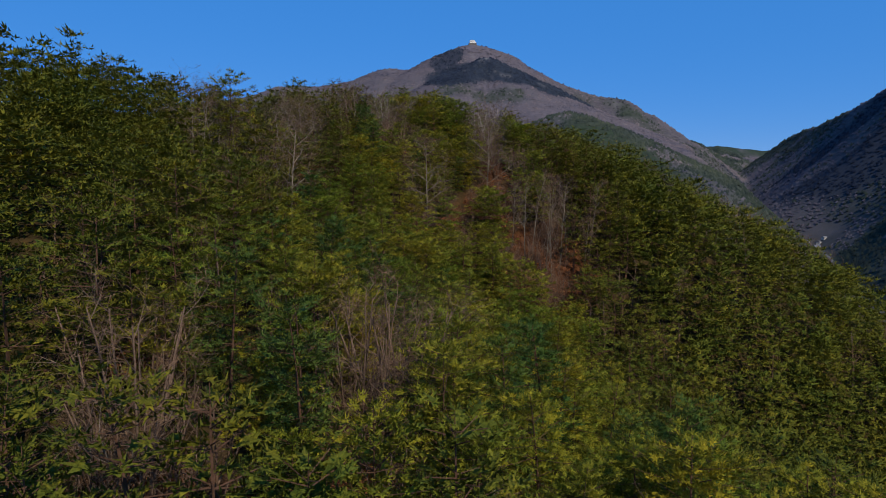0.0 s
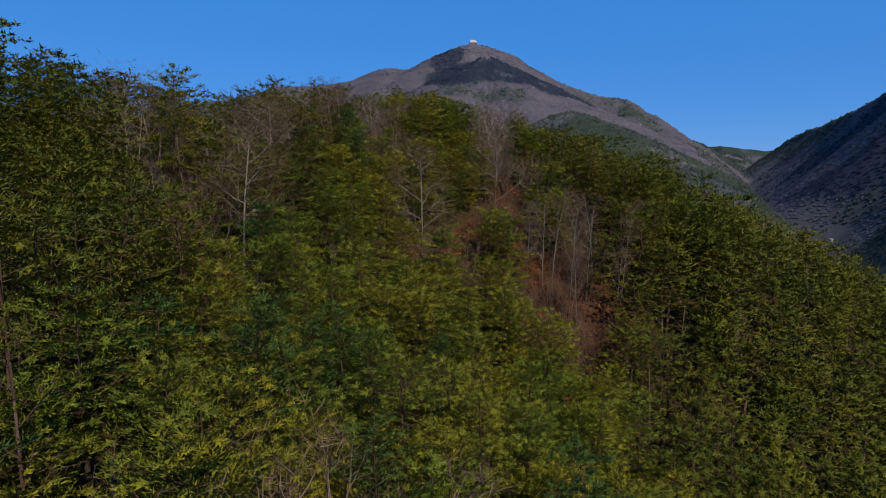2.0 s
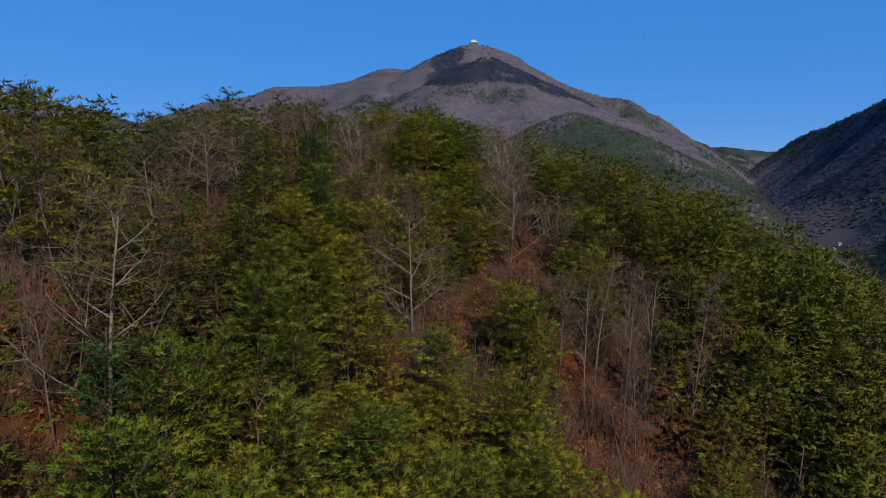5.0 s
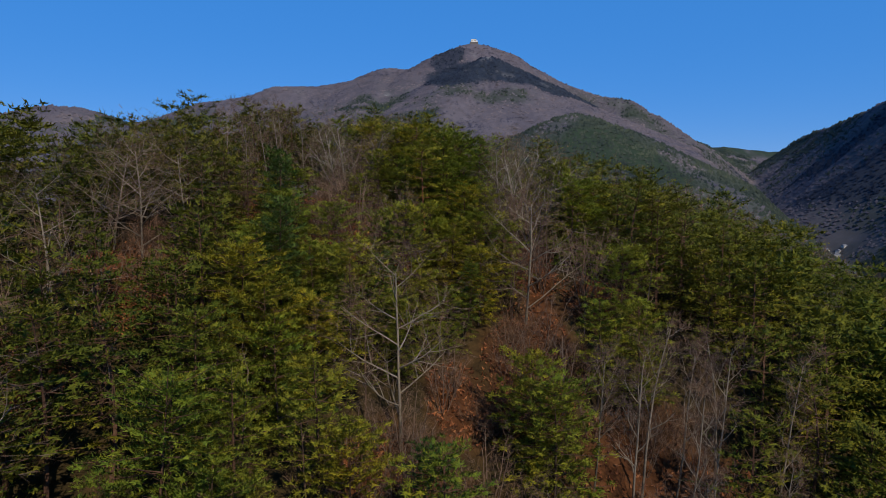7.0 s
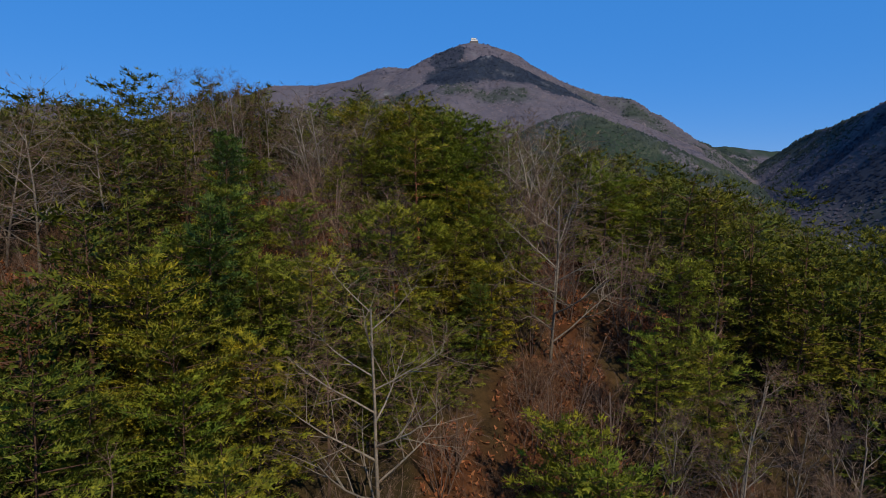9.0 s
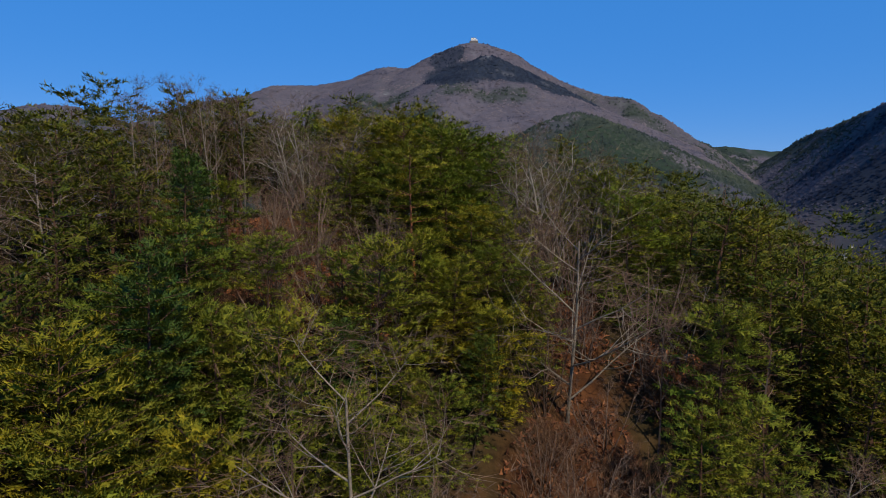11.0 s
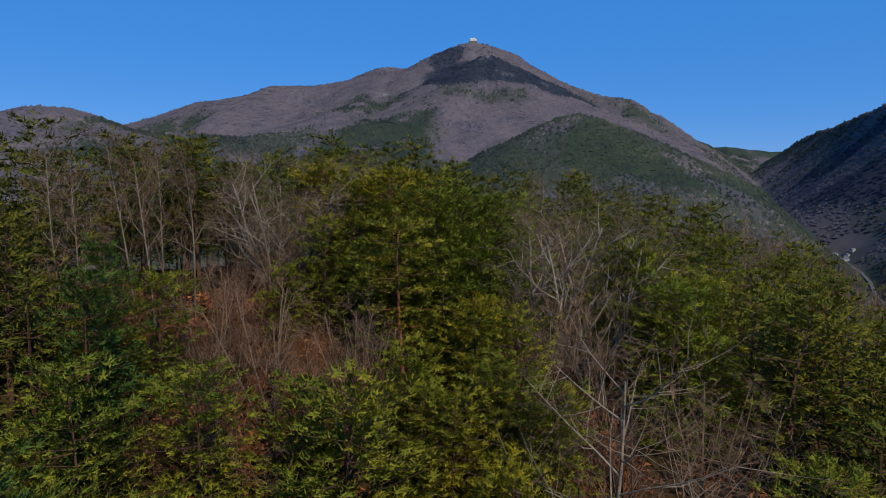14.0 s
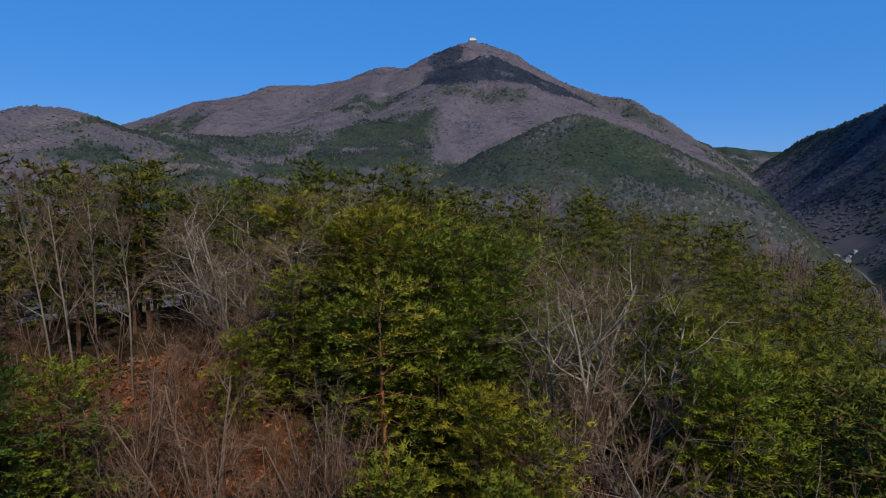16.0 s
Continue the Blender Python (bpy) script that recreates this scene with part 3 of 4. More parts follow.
# ---- woods on the far slopes ----
def far_woods():
    rng = np.random.RandomState(3)
    n = 105000
    r = 2400 * (rng.uniform((260 / 2400) ** 0.8, 1, n)) ** (1 / 0.8)
    a = np.radians(rng.uniform(-43, 43, n))
    x, y = r * np.sin(a), 40 + r * np.cos(a)
    z = on_land(x, y)
    c, dark = conifer(x, y, z), shade_cover(x, y, z)
    floor = np.clip(-56 + 0.085 * (y - 650), -85, 160)
    keep = (np.hypot(x - 530, y - 870) > 45) & ((z - floor > 3) | (x < 350)) & (np.hypot(x - 94, y - 2025) > 30) & (rng.rand(n) > 2 * cliff(x, y, z))
    shaded = rng.rand(n) < smooth(0.3, 0.7, dark)
    green = ~shaded & (rng.rand(n) < smooth(0.2, 0.8, c))
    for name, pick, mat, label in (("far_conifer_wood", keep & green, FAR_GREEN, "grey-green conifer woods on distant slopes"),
                                   ("far_fir_wood", keep & shaded, FAR_SHADE, "dark blue woods on far slopes, shade put into their colour"),
                                   ("far_bare_wood", keep & ~green & ~shaded, FAR_BARE_HAZE, "leafless woods on distant mountain slopes, haze tint in their colour")):
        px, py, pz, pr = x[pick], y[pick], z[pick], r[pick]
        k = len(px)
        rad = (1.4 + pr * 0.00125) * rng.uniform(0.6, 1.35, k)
        tall = rad * (rng.uniform(0.75, 1.5, k) if mat is not FAR_BARE_HAZE else rng.uniform(0.5, 1.0, k))
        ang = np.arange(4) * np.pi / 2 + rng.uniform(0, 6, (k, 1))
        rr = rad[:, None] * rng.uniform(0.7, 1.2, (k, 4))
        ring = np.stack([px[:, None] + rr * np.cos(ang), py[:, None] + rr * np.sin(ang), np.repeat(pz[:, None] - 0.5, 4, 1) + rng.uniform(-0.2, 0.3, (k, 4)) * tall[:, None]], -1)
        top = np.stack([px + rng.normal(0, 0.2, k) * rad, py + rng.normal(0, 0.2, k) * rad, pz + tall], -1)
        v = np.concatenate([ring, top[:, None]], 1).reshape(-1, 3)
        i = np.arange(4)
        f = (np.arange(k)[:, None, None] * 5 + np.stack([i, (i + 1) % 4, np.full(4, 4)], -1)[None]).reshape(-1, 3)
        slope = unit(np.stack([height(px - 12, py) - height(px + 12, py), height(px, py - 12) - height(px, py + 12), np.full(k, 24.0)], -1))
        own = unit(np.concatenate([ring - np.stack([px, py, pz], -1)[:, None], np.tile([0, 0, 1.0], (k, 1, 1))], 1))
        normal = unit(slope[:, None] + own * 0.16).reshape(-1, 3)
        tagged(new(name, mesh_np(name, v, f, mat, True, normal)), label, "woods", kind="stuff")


far_woods()


# ---- summit building, valley houses and road ----
def box(bm, x0, y0, z0, x1, y1, z1, bevel=0.0):
    m = Matrix.Translation(((x0 + x1) / 2, (y0 + y1) / 2, (z0 + z1) / 2)) @ Matrix.Diagonal((x1 - x0, y1 - y0, z1 - z0, 1))
    made = bmesh.ops.create_cube(bm, size=1, matrix=m)
    if bevel:
        bmesh.ops.bevel(bm, geom=list({e for v in made["verts"] for e in v.link_edges}), offset=bevel, segments=1, affect="EDGES")


def bm_mesh(name, bm, mat):
    me = bpy.data.meshes.new(name)
    bm.to_mesh(me)
    bm.free()
    me.materials.append(mat)
    return me


def block(name, parent, mat, *dims, bevel=0.15, label=""):
    bm = bmesh.new()
    box(bm, *dims, bevel)
    return part(name, bm_mesh(name, bm, mat), parent, label)


def summit_station():
    root = new("summit_station")
    root.location = (96, 2022, float(height(96, 2022)))
    block("terrace", root, STONE, -13, -8, -9, 13, 9, 1.5, bevel=0.8, label="dark stone terrace")
    hall = block("hall", root, WHITE, -9, -6, 1.5, 7, 7, 9.5, bevel=0.4)
    block("annex", root, WHITE, 7, -4, 1.5, 12, 6, 5.5, bevel=0.3)
    block("roof", root, CONCRETE, -9.6, -6.6, 9.5, 7.6, 7.6, 10.2, bevel=0.2)
    for k in range(5):
        block("window", hall, PANE, -8.0 + k * 3.0, -6.06, 4.6, -6.4 + k * 3.0, -5.9, 6.8, bevel=0.02)
    block("mast", root, CONCRETE, -1.2, 1.0, 10.2, -0.8, 1.4, 15, bevel=0.05)
    tagged(root, "white flat-roofed station on a concrete terrace at the summit", "building")


summit_station()


def valley_house(x, y, turn, w, d, h, label):
    root = new("valley_house")
    wall = block("wall", root, HOUSE_WALL, -w / 2, -d / 2, -1.5, w / 2, d / 2, h, bevel=0.05)
    bm = bmesh.new()
    pts = [(-w / 2 - 0.5, -d / 2 - 0.5, h - 0.1), (w / 2 + 0.5, -d / 2 - 0.5, h - 0.1), (w / 2 + 0.5, d / 2 + 0.5, h - 0.1), (-w / 2 - 0.5, d / 2 + 0.5, h - 0.1),
           (-w / 2 - 0.5, 0, h + 2.2), (w / 2 + 0.5, 0, h + 2.2)]
    vs = [bm.verts.new(p) for p in pts]
    for f in ((0, 1, 5, 4), (2, 3, 4, 5), (0, 4, 3), (1, 2, 5), (3, 2, 1, 0)):
        bm.faces.new([vs[k] for k in f])
    part("roof", bm_mesh("roof", bm, ROOF), root, "dark sheet gable roof")
    for k in (-0.28, 0.28):
        block("window", wall, PANE, k * w - 0.9, -d / 2 - 0.06, 1.0, k * w + 0.9, -d / 2 + 0.1, 2.4, bevel=0.02)
    block("door", wall, PANE, -0.6, -d / 2 - 0.07, -0.1, 0.6, -d / 2 + 0.1, 2.1, bevel=0.02)
    root.matrix_basis = pose(x, y, float(height(x, y)), 0, 0, turn) @ Matrix.Scale(0.72, 4)
    tagged(root, label, "house", "houses in the valley")


valley_house(514, 852, 10, 12, 9, 6.5, "white two-storey valley house with a dark gable roof")
valley_house(526, 845, -25, 10, 8, 5.0, "small white house beside the valley road")
valley_house(536, 858, 40, 9, 7, 4.5, "small white house at the foot of the mountain")
valley_house(546, 862, 15, 8, 7, 4.0, "low white house near the valley stream")


def road():
    line = [(330, 420), (385, 560), (428, 650), (470, 720), (502, 780), (526, 850)]
    t = np.linspace(0, len(line) - 1, 160)
    x, y = (np.interp(t, range(len(line)), [p[k] for p in line]) for k in (0, 1))
    dx, dy = np.gradient(x), np.gradient(y)
    n = np.hypot(dx, dy)
    left = np.stack([x - dy / n * 1.7, y + dx / n * 1.7], -1)
    right = np.stack([x + dy / n * 1.7, y - dx / n * 1.7], -1)
    z = np.maximum(height(left[:, 0], left[:, 1]), height(right[:, 0], right[:, 1])) + 0.8
    top = np.concatenate([np.c_[left, z], np.c_[right, z], np.c_[left, z - 2.5], np.c_[right, z - 2.5]])
    i = np.arange(159)
    f = np.concatenate([np.stack([i + a, i + 1 + a, i + 1 + b, i + b], -1) for a, b in ((160, 0), (0, 320), (480, 160))])
    tagged(new("road", mesh_np("road", top, f, ASPHALT)), "worn grey road along the valley", "road", kind="structure")


road()

# ---- trees of the spur ----
rng = np.random.RandomState(11)
pine_kinds = [pine_thing(rng, t, w, c, PINE_BARK, NEEDLE) for t, w, c in
              ((8.6, 2.7, 0.30), (9.4, 2.5, 0.36), (7.8, 2.9, 0.26), (8.9, 2.4, 0.34), (7.2, 2.6, 0.22), (9.8, 2.8, 0.38))]
young_kinds = [pine_thing(rng, t, w, c, PINE_BARK, NEEDLE) for t, w, c in ((6.6, 2.7, 0.10), (7.2, 2.8, 0.12), (5.8, 2.4, 0.10))]
dark_kinds = [pine_thing(rng, t, w, c, PINE_BARK, NEEDLE_BLUE) for t, w, c in ((8.2, 2.0, 0.18), (9.2, 2.2, 0.28))]
red_pine = pine_thing(rng, 8.0, 2.7, 0.36, RED_BARK, NEEDLE)
birch_kinds = [bare_thing(rng, "slender_bare_tree", PALE_BARK, tall=t, wide=2.0, fork=0.42, upright=0.95, kids=9, levels=3, twigs=6, sub=5, girth=0.72, sides=4, tip=0.45) for t in (10.5, 9.2, 11.0, 8.4)]
oak_kinds = [bare_thing(rng, "bare_tree", GREY_BARK, tall=t, wide=w, fork=f, upright=u, kids=12, levels=3, twigs=5, girth=1.05, sub=7, sides=5, tip=0.45) for t, w, f, u in ((8.4, 4.2, 0.18, 0.42), (7.8, 3.4, 0.22, 0.48))]
spread_kinds = [bare_thing(rng, "spreading_bare_tree", LIMB_BARK, PALE_TWIG, tall=t, wide=w, stems=n, fork=f, upright=0.65, kids=9, levels=3, twigs=6, lean=a, sub=5, tip=0.45, girth=g, sides=5) for t, w, n, f, a, g in ((7.2, 2.3, 8, 0.16, 0.75, 1.15), (6.6, 2.6, 3, 0.22, 0.42, 1.3))]
small_kinds = [bare_thing(rng, "small_bare_tree", PALE_BARK, tall=t, wide=1.7, stems=2, fork=0.25, upright=0.7, kids=6, levels=3, twigs=3, sides=4) for t in (5.0, 4.2)]

thicket_kinds = [bare_thing(rng, "bare_thicket_tree", BROWN_BARK, tall=t, wide=1.5, stems=5, fork=0.2, upright=0.85, kids=5, levels=2, twigs=3, cut=2, sub=4, lean=0.42, sides=3, tip=0.5) for t in (5.0, 4.2, 5.6)]

PINE_LABEL = "yellow-green pine with layered needle pads on the slope"
DARK_LABEL = "deep green conifer with a dense crown on the slope"
BIRCH_LABEL = "tall slender leafless tree with pale bark in a glade"
OAK_LABEL = "leafless broad-crowned tree with grey limbs among pines"
SPREAD_LABEL = "leafless many-stemmed spreading tree with pale grey limbs"
THICKET_LABEL = "leafless reddish-brown many-stemmed tree in a thicket"
SMALL_LABEL = "small leafless tree with pale forked stems"
taken = []
used = set()


def plant(kind, x, y, scale=1.0, turn=None, label="", category="tree", group=""):
    turn = rng.uniform(0, 360) if turn is None else turn
    m = pose(x, y, float(height(x, y)) - 0.1, rng.normal(0, 2), rng.normal(0, 2), turn)
    ob = copy_thing(kind, m) if kind.name in used else kind
    used.add(kind.name)
    ob.matrix_basis = m @ Matrix.Diagonal((scale, scale, scale, 1))
    taken.append((x, y))
    return tagged(ob, label, category, group)


# the trees that stand out
plant(oak_kinds[0], 6.3, 83.0, 1.1, 20, OAK_LABEL, group="bare trees")
plant(oak_kinds[1], -1.4, 72.8, 1.2, 100, OAK_LABEL, group="bare trees")
plant(oak_kinds[1], -13.7, 57.7, 1.32, 200, OAK_LABEL, group="bare trees")
plant(oak_kinds[0], -24.6, 68.5, 1.15, 300, OAK_LABEL, group="bare trees")
plant(oak_kinds[1], -18.5, 72.5, 1.0, 10, OAK_LABEL, group="bare trees")
for x, y, turn in ((-18.3, 81.0, 40), (-20.8, 82.2, 130), (-16.6, 84.0, 260)):
    plant(oak_kinds[turn % 2], x, y, (43.2 - float(height(x, y))) / 8.4, turn, OAK_LABEL, group="bare trees")
plant(spread_kinds[0], -7.9, 97.0, 1.1, 0, SPREAD_LABEL, group="spreading bare trees")
plant(spread_kinds[1], 5.9, 93.4, 1.2, 80, SPREAD_LABEL, group="spreading bare trees")
plant(spread_kinds[1], 8.1, 91.8, 1.26, 205, SPREAD_LABEL, group="spreading bare trees")
plant(thicket_kinds[0], -5.6, 87.0, 1.15, 30, THICKET_LABEL, group="thicket trees")
plant(thicket_kinds[1], -3.4, 86.4, 1.2, 210, THICKET_LABEL, group="thicket trees")
for x, y, k, size in ((-3.0, 27.3, 0, 1.5), (-2.0, 27.9, 2, 1.45), (-1.2, 28.5, 0, 1.7), (-2.5, 26.4, 1, 1.5), (-3.4, 28.4, 2, 1.4), (-10.2, 21.6, 0, 1.5), (-9.5, 20.6, 1, 1.4), (-10.9, 22.6, 2, 1.3)):
    plant(thicket_kinds[k], x, y, size, None, THICKET_LABEL, group="thicket trees")
for kind, x, y, tall, label in ((pine_kinds[0], -22.7, 66.4, 8.6, PINE_LABEL),):
    plant(kind, x, y, (43.7 - float(height(x, y))) / tall, 0, label, group="pines")
plant(red_pine, -0.7, 90.6, 1.0, 0, "tall pine with a bare orange-red trunk", group="pines")
for x, y, k, s in ((9.9, 71.0, 0, 1.0), (11.0, 73.0, 2, 1.0), (12.2, 70.2, 1, 1.0), (13.0, 73.6, 3, 1.1), (14.2, 72.0, 0, 0.95), (15.3, 74.2, 2, 0.9), (17.6, 72.4, 1, 1.0), (8.6, 73.4, 3, 1.0),
                   (12.6, 68.6, 3, 0.9), (16.4, 70.0, 3, 0.9), (-12.0, 91.5, 0, 0.85), (-13.4, 92.6, 1, 0.9), (-14.6, 90.2, 3, 0.95), (-11.0, 93.4, 2, 0.8), (-16.2, 91.6, 0, 0.8), (-12.9, 94.6, 3, 1.0),
                   (-15.0, 56.2, 3, 0.8), (-18.2, 54.4, 1, 0.7), (-26.0, 66.5, 0, 0.95), (-25.0, 65.2, 2, 0.95), (-23.8, 67.4, 1, 1.0), (-21.5, 67.0, 0, 0.9), (-20.0, 69.2, 2, 0.85), (26.0, 66.0, 3, 0.8)):
    plant(birch_kinds[k], x, y, s, None, BIRCH_LABEL, group="slender bare trees")
for x, y, k, s in ((-0.6, 49.6, 0, 0.9), (-5.2, 51.5, 1, 0.9), (-4.0, 52.4, 0, 0.7), (-9.6, 21.0, 0, 0.9), (-10.8, 22.4, 1, 0.9), (-3.4, 20.5, 1, 0.8), (2.6, 19.5, 0, 0.8), (10.6, 85.2, 0, 0.9), (12.4, 86.6, 1, 1.1),
                   (-2.6, 27.8, 1, 0.9), (-1.6, 29.4, 0, 0.9), (-6.4, 84.4, 1, 0.9), (-1.8, 85.2, 1, 0.9), (6.4, 68.8, 1, 0.9), (18.0, 30.0, 0, 0.9)):
    plant(small_kinds[k], x, y, s, None, SMALL_LABEL, group="small bare trees")

YOUNG = (6.6, 7.2, 5.8)
for x, y, k, top in ((-1.6, 82.0, 2, 39.2), (1.4, 84.4, 0, 38.0), (-0.2, 86.4, 2, 39.2), (3.0, 82.2, 2, 36.4), (-3.8, 83.6, 0, 38.6), (-6.4, 82.4, 1, 39.4), (2.1, 88.4, 1, 40.6), (3.9, 87.6, 0, 40.3), (4.9, 85.0, 2, 38.0), (1.0, 91.6, 1, 42.4), (-4.7, 93.8, 0, 43.4), (-3.2, 95.6, 1, 45.6), (-1.4, 95.0, 1, 46.2), (0.4, 94.0, 0, 45.0),
                     (2.2, 95.2, 1, 45.2), (4.0, 94.6, 0, 44.4), (2.0, 92.8, 2, 42.6), (-6.4, 92.2, 2, 41.4), (-0.2, 97.4, 0, 45.8), (-2.4, 92.6, 0, 42.6), (-10.0, 87.4, 1, 41.8), (-11.8, 86.2, 0, 41.2), (9.6, 93.6, 1, 42.6), (11.2, 91.0, 0, 40.8)):
    plant(young_kinds[k], x, y, (top - float(height(x, y))) / YOUNG[k], None, PINE_LABEL, group="pines")
plant(dark_kinds[0], -11.2, 85.6, 0.85, None, DARK_LABEL, group="dark conifers")

for gx, gy, gr in GLADES:
    for _ in range(int(gr * (2.0 if gy > 84 else 2.8 if 60 < gy < 76 else 1.7))):
        a, d = rng.uniform(0, 6.283), gr * math.sqrt(rng.rand())
        x, y = gx + d * math.cos(a), gy + d * math.sin(a)
        if all((x - u) ** 2 + (y - v) ** 2 > 0.8 for u, v in taken):
            plant(thicket_kinds[rng.randint(3)], x, y, rng.uniform(0.5, 0.9) * (1.15 if gy > 84 else 1.0), None, THICKET_LABEL, group="thicket trees")


def in_glade(x, y):
    return any(math.hypot(x - gx, y - gy) < gr for gx, gy, gr in GLADES)


def light_shapes(dense, hairs, length, width, gap=1.0):
    r = np.random.RandomState(5)
    return [(tri(*t), n, m) for t, n, m in (pine_shape(r, tl, w, c, dense, hairs, length, width, 3, False, gap) for tl, w, c in ((8.6, 3.1, 0.26), (9.2, 2.8, 0.30), (7.8, 3.2, 0.22), (8.7, 3.0, 0.28)))]


mid_pines, low_pines = light_shapes(0.54, 12, 0.26, 0.040, 1.15), light_shapes(0.28, 5, 0.42, 0.088, 1.35)
outer_pines = light_shapes(0.25, 4, 0.7, 0.14, 2.2)
r6 = np.random.RandomState(6)
bare_light, bare_far = [], []
for tl in (8.5, 7.5, 9.0):
    for shapes, levels, tip in ((bare_light, 2, 0.32), (bare_far, 1, 1.3)):
        limbs, fine, tw = bare_shape(r6, tl, 2.0, fork=0.3, upright=0.85, kids=7, levels=levels, twigs=2 if levels == 2 else 4, sides=3, cut=1, sub=3, tip=tip)
        shapes.append(joined([tri(*limbs), tri(*fine), tri(*tw)]))


def bush_shape(r, tall):
    n = 13
    base = np.c_[r.normal(0, 0.25, (n, 2)), np.full(n, -0.1)]
    up = np.c_[r.normal(0, 0.42, (n, 2)), np.ones(n)]
    up /= np.linalg.norm(up, axis=1, keepdims=True)
    ln = tall * r.uniform(0.6, 1.1, n)
    stems = blades(base, up, ln, 0.016, 1, r, 0.02)
    q = r.uniform(0.3, 0.9, (n, 7, 1))
    start = (base[:, None] + up[:, None] * ln[:, None, None] * q).reshape(-1, 3)
    twig = blades(start, np.repeat(up, 7, 0), np.full(len(start), 0.30 * tall), 0.008, 2, r, 0.45)
    return joined([stems, twig])


brush_shapes = [bush_shape(r6, tl) for tl in (2.4, 3.0, 1.9)]


def turned(v, turn):
    c, s = math.cos(turn), math.sin(turn)
    return np.stack([v[:, 0] * c - v[:, 1] * s, v[:, 0] * s + v[:, 1] * c, v[:, 2]], -1)


def placed(shape, x, y, scale, turn, sink=0.1):
    v, f = shape
    return turned(v, turn) * scale + [x, y, float(height(x, y)) - sink], f


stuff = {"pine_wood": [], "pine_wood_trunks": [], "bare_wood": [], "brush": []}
wood = []
STEP = 2.25
for gx in np.arange(-62, 75, STEP):
    for gy in np.arange(2, 114, STEP):
        x, y = gx + rng.uniform(-1.1, 1.1), gy + rng.uniform(-1.1, 1.1)
        if any((x - a) ** 2 + (y - b) ** 2 < 1.5 for a, b in taken):
            continue
        if abs(x) > 0.76 * y + 5 or x < -50 or x > 62 or (y > 100 and x > 30):
            continue
        close = -11 < x < 14 and 18 < y < 103
        glade = in_glade(x, y)
        if -8 < x < 6 and 86 < y < 98 and not glade:
            continue
        luck = rng.rand()
        scale = rng.uniform(0.70, 1.0)
        if not -18 < x < 22 and rng.rand() < 0.15:
            continue
        if y > 96:
            scale *= 0.85 if x > 2 else 1.1
        if x < -16 and y < 60:
            scale *= 0.74 if x > -31 and y > 38 else 0.9
        if -36 < x < -24 and 60 < y < 74:
            scale *= 0.8
        if x < -12 and 70 < y < 86:
            scale *= 0.95
        if 86 < y < 97 and -24 < x < -3:
            scale *= 0.8 if x > -13 else 0.98
        turn = rng.uniform(0, 6.28)
        if glade and luck > 0.08:
            for _ in range(9):
                bx, by = x + rng.uniform(-1.3, 1.3), y + rng.uniform(-1.3, 1.3)
                stuff["brush"].append(placed(brush_shapes[rng.randint(3)], bx, by, rng.uniform(0.5, 1.05), turn + _))
        elif luck > 0.90:
            stuff["bare_wood"].append(placed(bare_light[rng.randint(3)], x, y, scale * 0.95, turn))
        elif luck > 0.87:
            stuff["brush"].append(placed(brush_shapes[rng.randint(3)], x, y, rng.uniform(0.7, 1.3), turn))
        elif close:
            if -3.5 < x < 3.5 and 78 < y < 88:
                scale *= 0.72
            dark = rng.rand() < 0.09
            young = rng.rand() < (0.8 if y > 66 else 0.35)
            kind = dark_kinds[rng.randint(2)] if dark else young_kinds[rng.randint(3)] if young else pine_kinds[rng.randint(6)]
            scale = scale * 1.12 if young else scale * (0.82 if y > 82 else 1.0)
            plant(kind, x, y, scale, math.degrees(turn), DARK_LABEL if dark else PINE_LABEL, group="dark conifers" if dark else "pines")
        else:
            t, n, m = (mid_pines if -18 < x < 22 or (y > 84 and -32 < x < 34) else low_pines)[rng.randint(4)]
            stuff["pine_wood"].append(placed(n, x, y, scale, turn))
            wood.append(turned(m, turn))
            if -18 < x < 22:
                stuff["pine_wood_trunks"].append(placed(t, x, y, scale, turn))

# the woods round about
for gx in np.arange(-105, 110, 4.0):
    for gy in np.arange(-34, 150, 4.0):
        x, y = gx + rng.uniform(-1.5, 1.5), gy + rng.uniform(-1.5, 1.5)
        inside = 2 < y < 114 and abs(x) < 0.76 * max(y, 0) + 6.5 and -51 < x < 63 and not (y > 100 and x > 30)
        if inside or (y > 112 and x > -30) or (y > 100 and x > 28) or math.hypot(x, y - 50) > 100:
            continue
        turn = rng.uniform(0, 6.28)
        if rng.rand() < 0.1:
            stuff["brush"].append(placed(brush_shapes[rng.randint(3)], x, y, rng.uniform(0.7, 1.3), turn))
            continue
        t, n, m = outer_pines[rng.randint(4)]
        stuff["pine_wood"].append(placed(n, x, y, rng.uniform(0.75, 1.1), turn))
        wood.append(turned(m, turn))

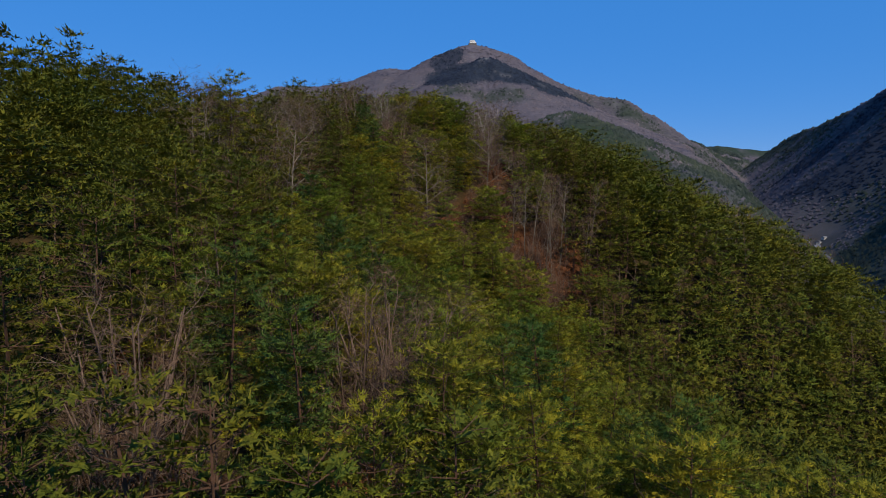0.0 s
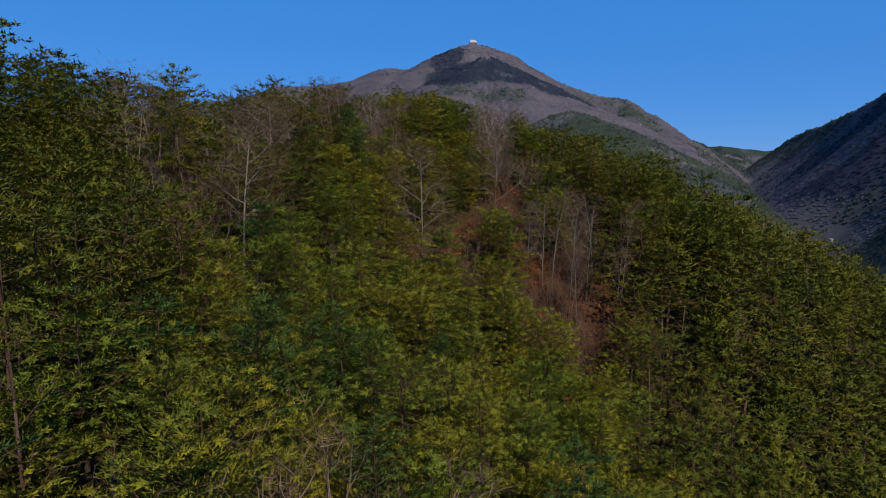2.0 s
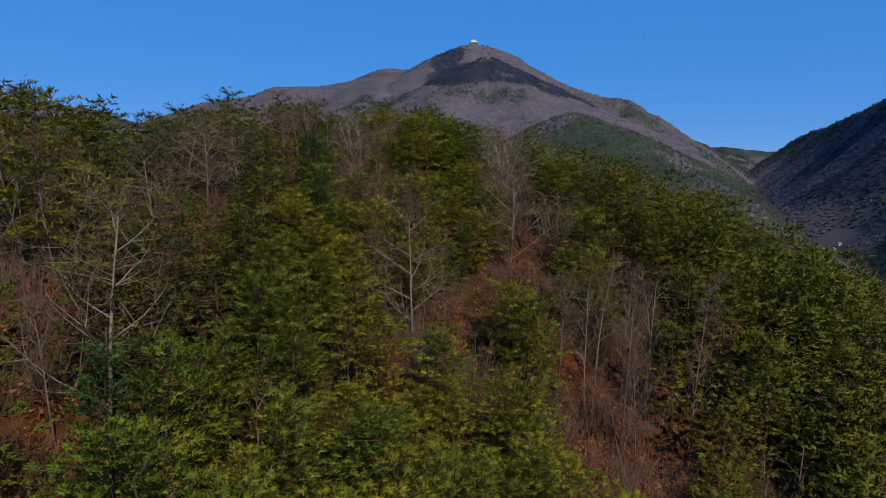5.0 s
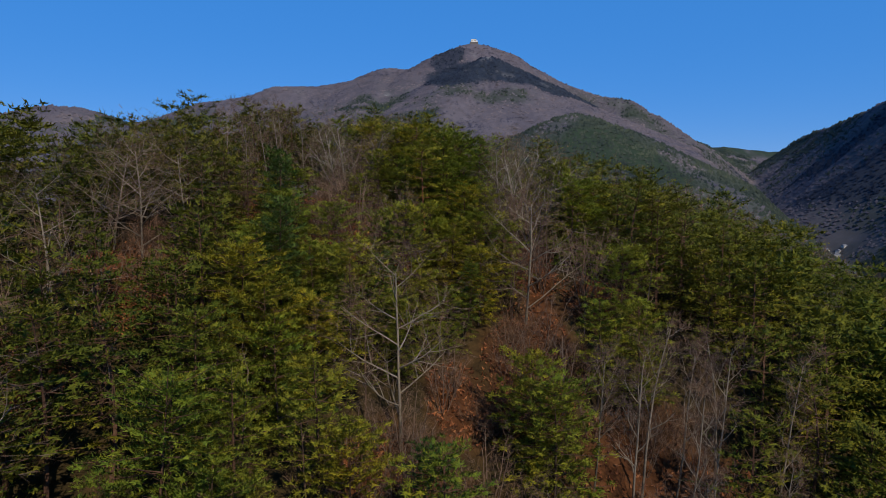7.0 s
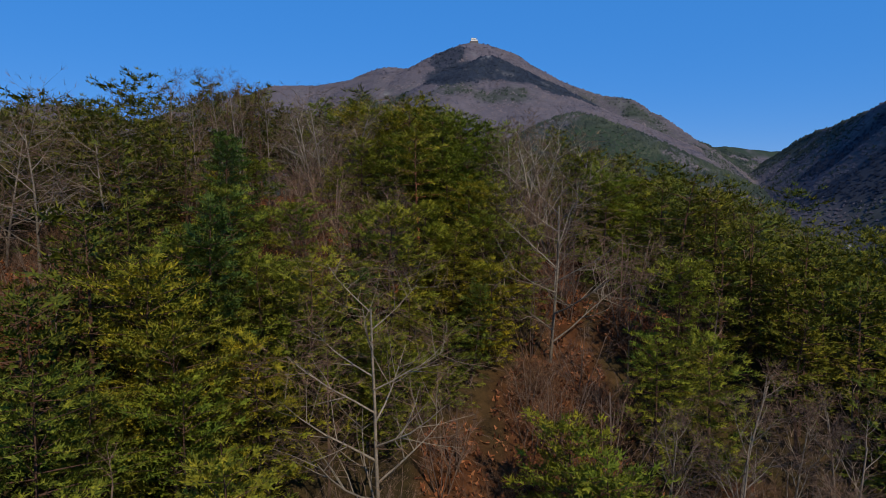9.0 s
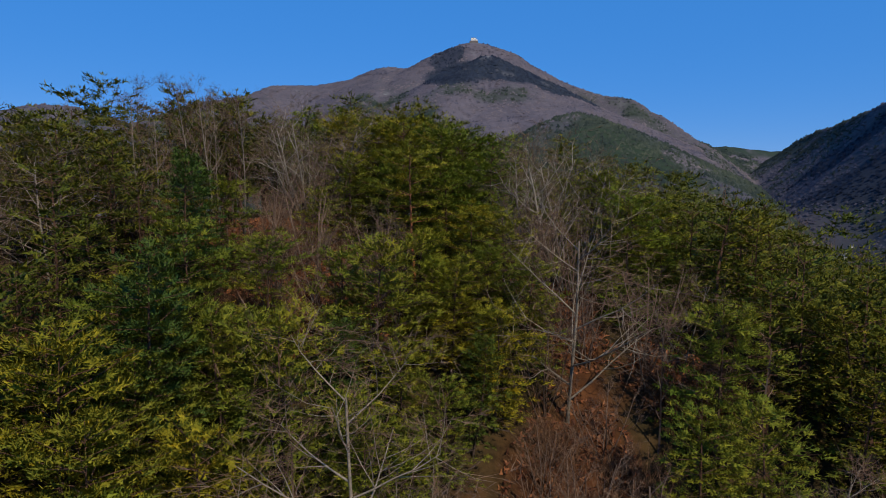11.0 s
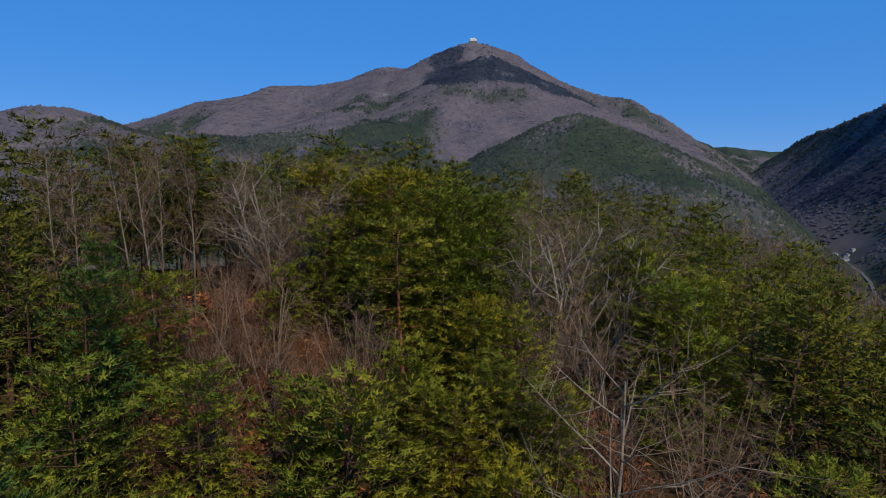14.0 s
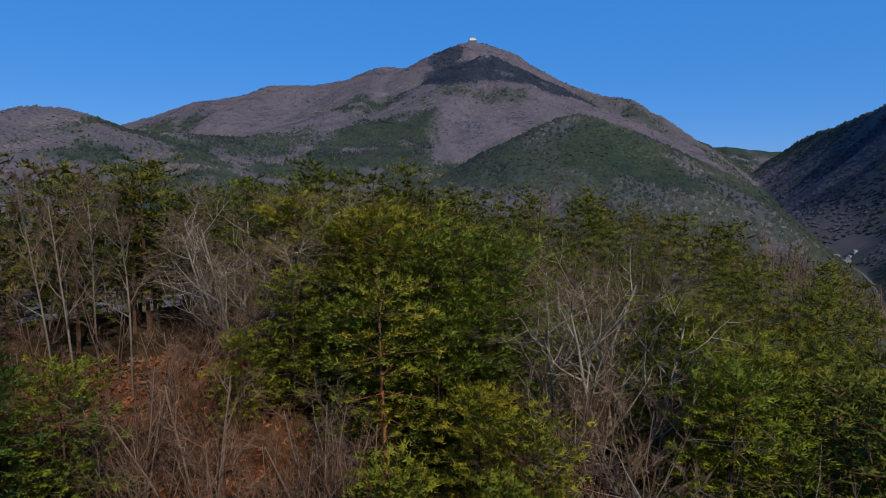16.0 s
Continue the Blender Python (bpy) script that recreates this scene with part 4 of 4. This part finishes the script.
# the slope that runs on behind the crest
for s in np.arange(8, 180, 3.3):
    for p in np.arange(-45, 20, 3.3):
        ss, pp = s + rng.uniform(-1.5, 1.5), p + rng.uniform(-1.5, 1.5)
        x, y = -10 + 0.66 * ss - 0.75 * pp, 98 + 0.75 * ss + 0.66 * pp
        if y < 104 or (x < 30 and y < 112) or x < -30:
            continue
        scale, turn = rng.uniform(0.75, 1.1), rng.uniform(0, 6.28)
        if rng.rand() < 0.35 + 0.6 * float(smooth(35, 75, np.array(ss))):
            stuff["bare_wood"].append(placed(bare_far[rng.randint(3)], x, y, scale, turn))
        else:
            t, n, m = (mid_pines if ss < 50 else low_pines)[rng.randint(4)]
            stuff["pine_wood"].append(placed(n, x, y, scale, turn))
            wood.append(turned(m, turn))

for name, mat, label, category in (("pine_wood", NEEDLE_SHADED, "green pine wood covering the slopes of the spur", "woods"), ("pine_wood_trunks", PINE_BARK, "brown trunks and limbs of the pine wood", "trunks"),
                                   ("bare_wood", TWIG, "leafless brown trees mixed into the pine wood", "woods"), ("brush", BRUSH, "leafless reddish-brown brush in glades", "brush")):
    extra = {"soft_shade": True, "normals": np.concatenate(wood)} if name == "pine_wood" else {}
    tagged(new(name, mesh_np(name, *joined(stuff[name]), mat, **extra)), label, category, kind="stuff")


def leaf_litter():
    r = np.random.RandomState(21)
    x, y = [], []
    for gx, gy, gr in GLADES:
        n = int((260 if 60 < gy < 75 else 200) * gr)
        d, a = gr * 1.15 * np.sqrt(r.rand(n)), r.uniform(0, 6.283, n)
        x.append(gx + d * np.cos(a))
        y.append(gy + d * np.sin(a))
    x, y = np.concatenate(x), np.concatenate(y)
    pos = np.stack([x, y, height(x, y) + r.uniform(0.02, 0.3, len(x)) ** 1.5], -1)
    v, f = blades(pos, np.tile([0, 0, 0.4], (len(x), 1)) + r.normal(0, 0.3, (len(x), 3)), np.full(len(x), 0.26), 0.07, 2, r)
    tagged(new("dry_leaves", mesh_np("dry_leaves", v, f, DRY_LEAF)), "rust-coloured dry leaves lying in the glades", "leaf litter", kind="stuff")


leaf_litter()
for kinds in (thicket_kinds, young_kinds, pine_kinds, dark_kinds, birch_kinds, oak_kinds, spread_kinds, small_kinds):
    for kind in kinds:
        if kind.name not in used:
            for ob in (*kind.children, kind):
                bpy.data.objects.remove(ob)
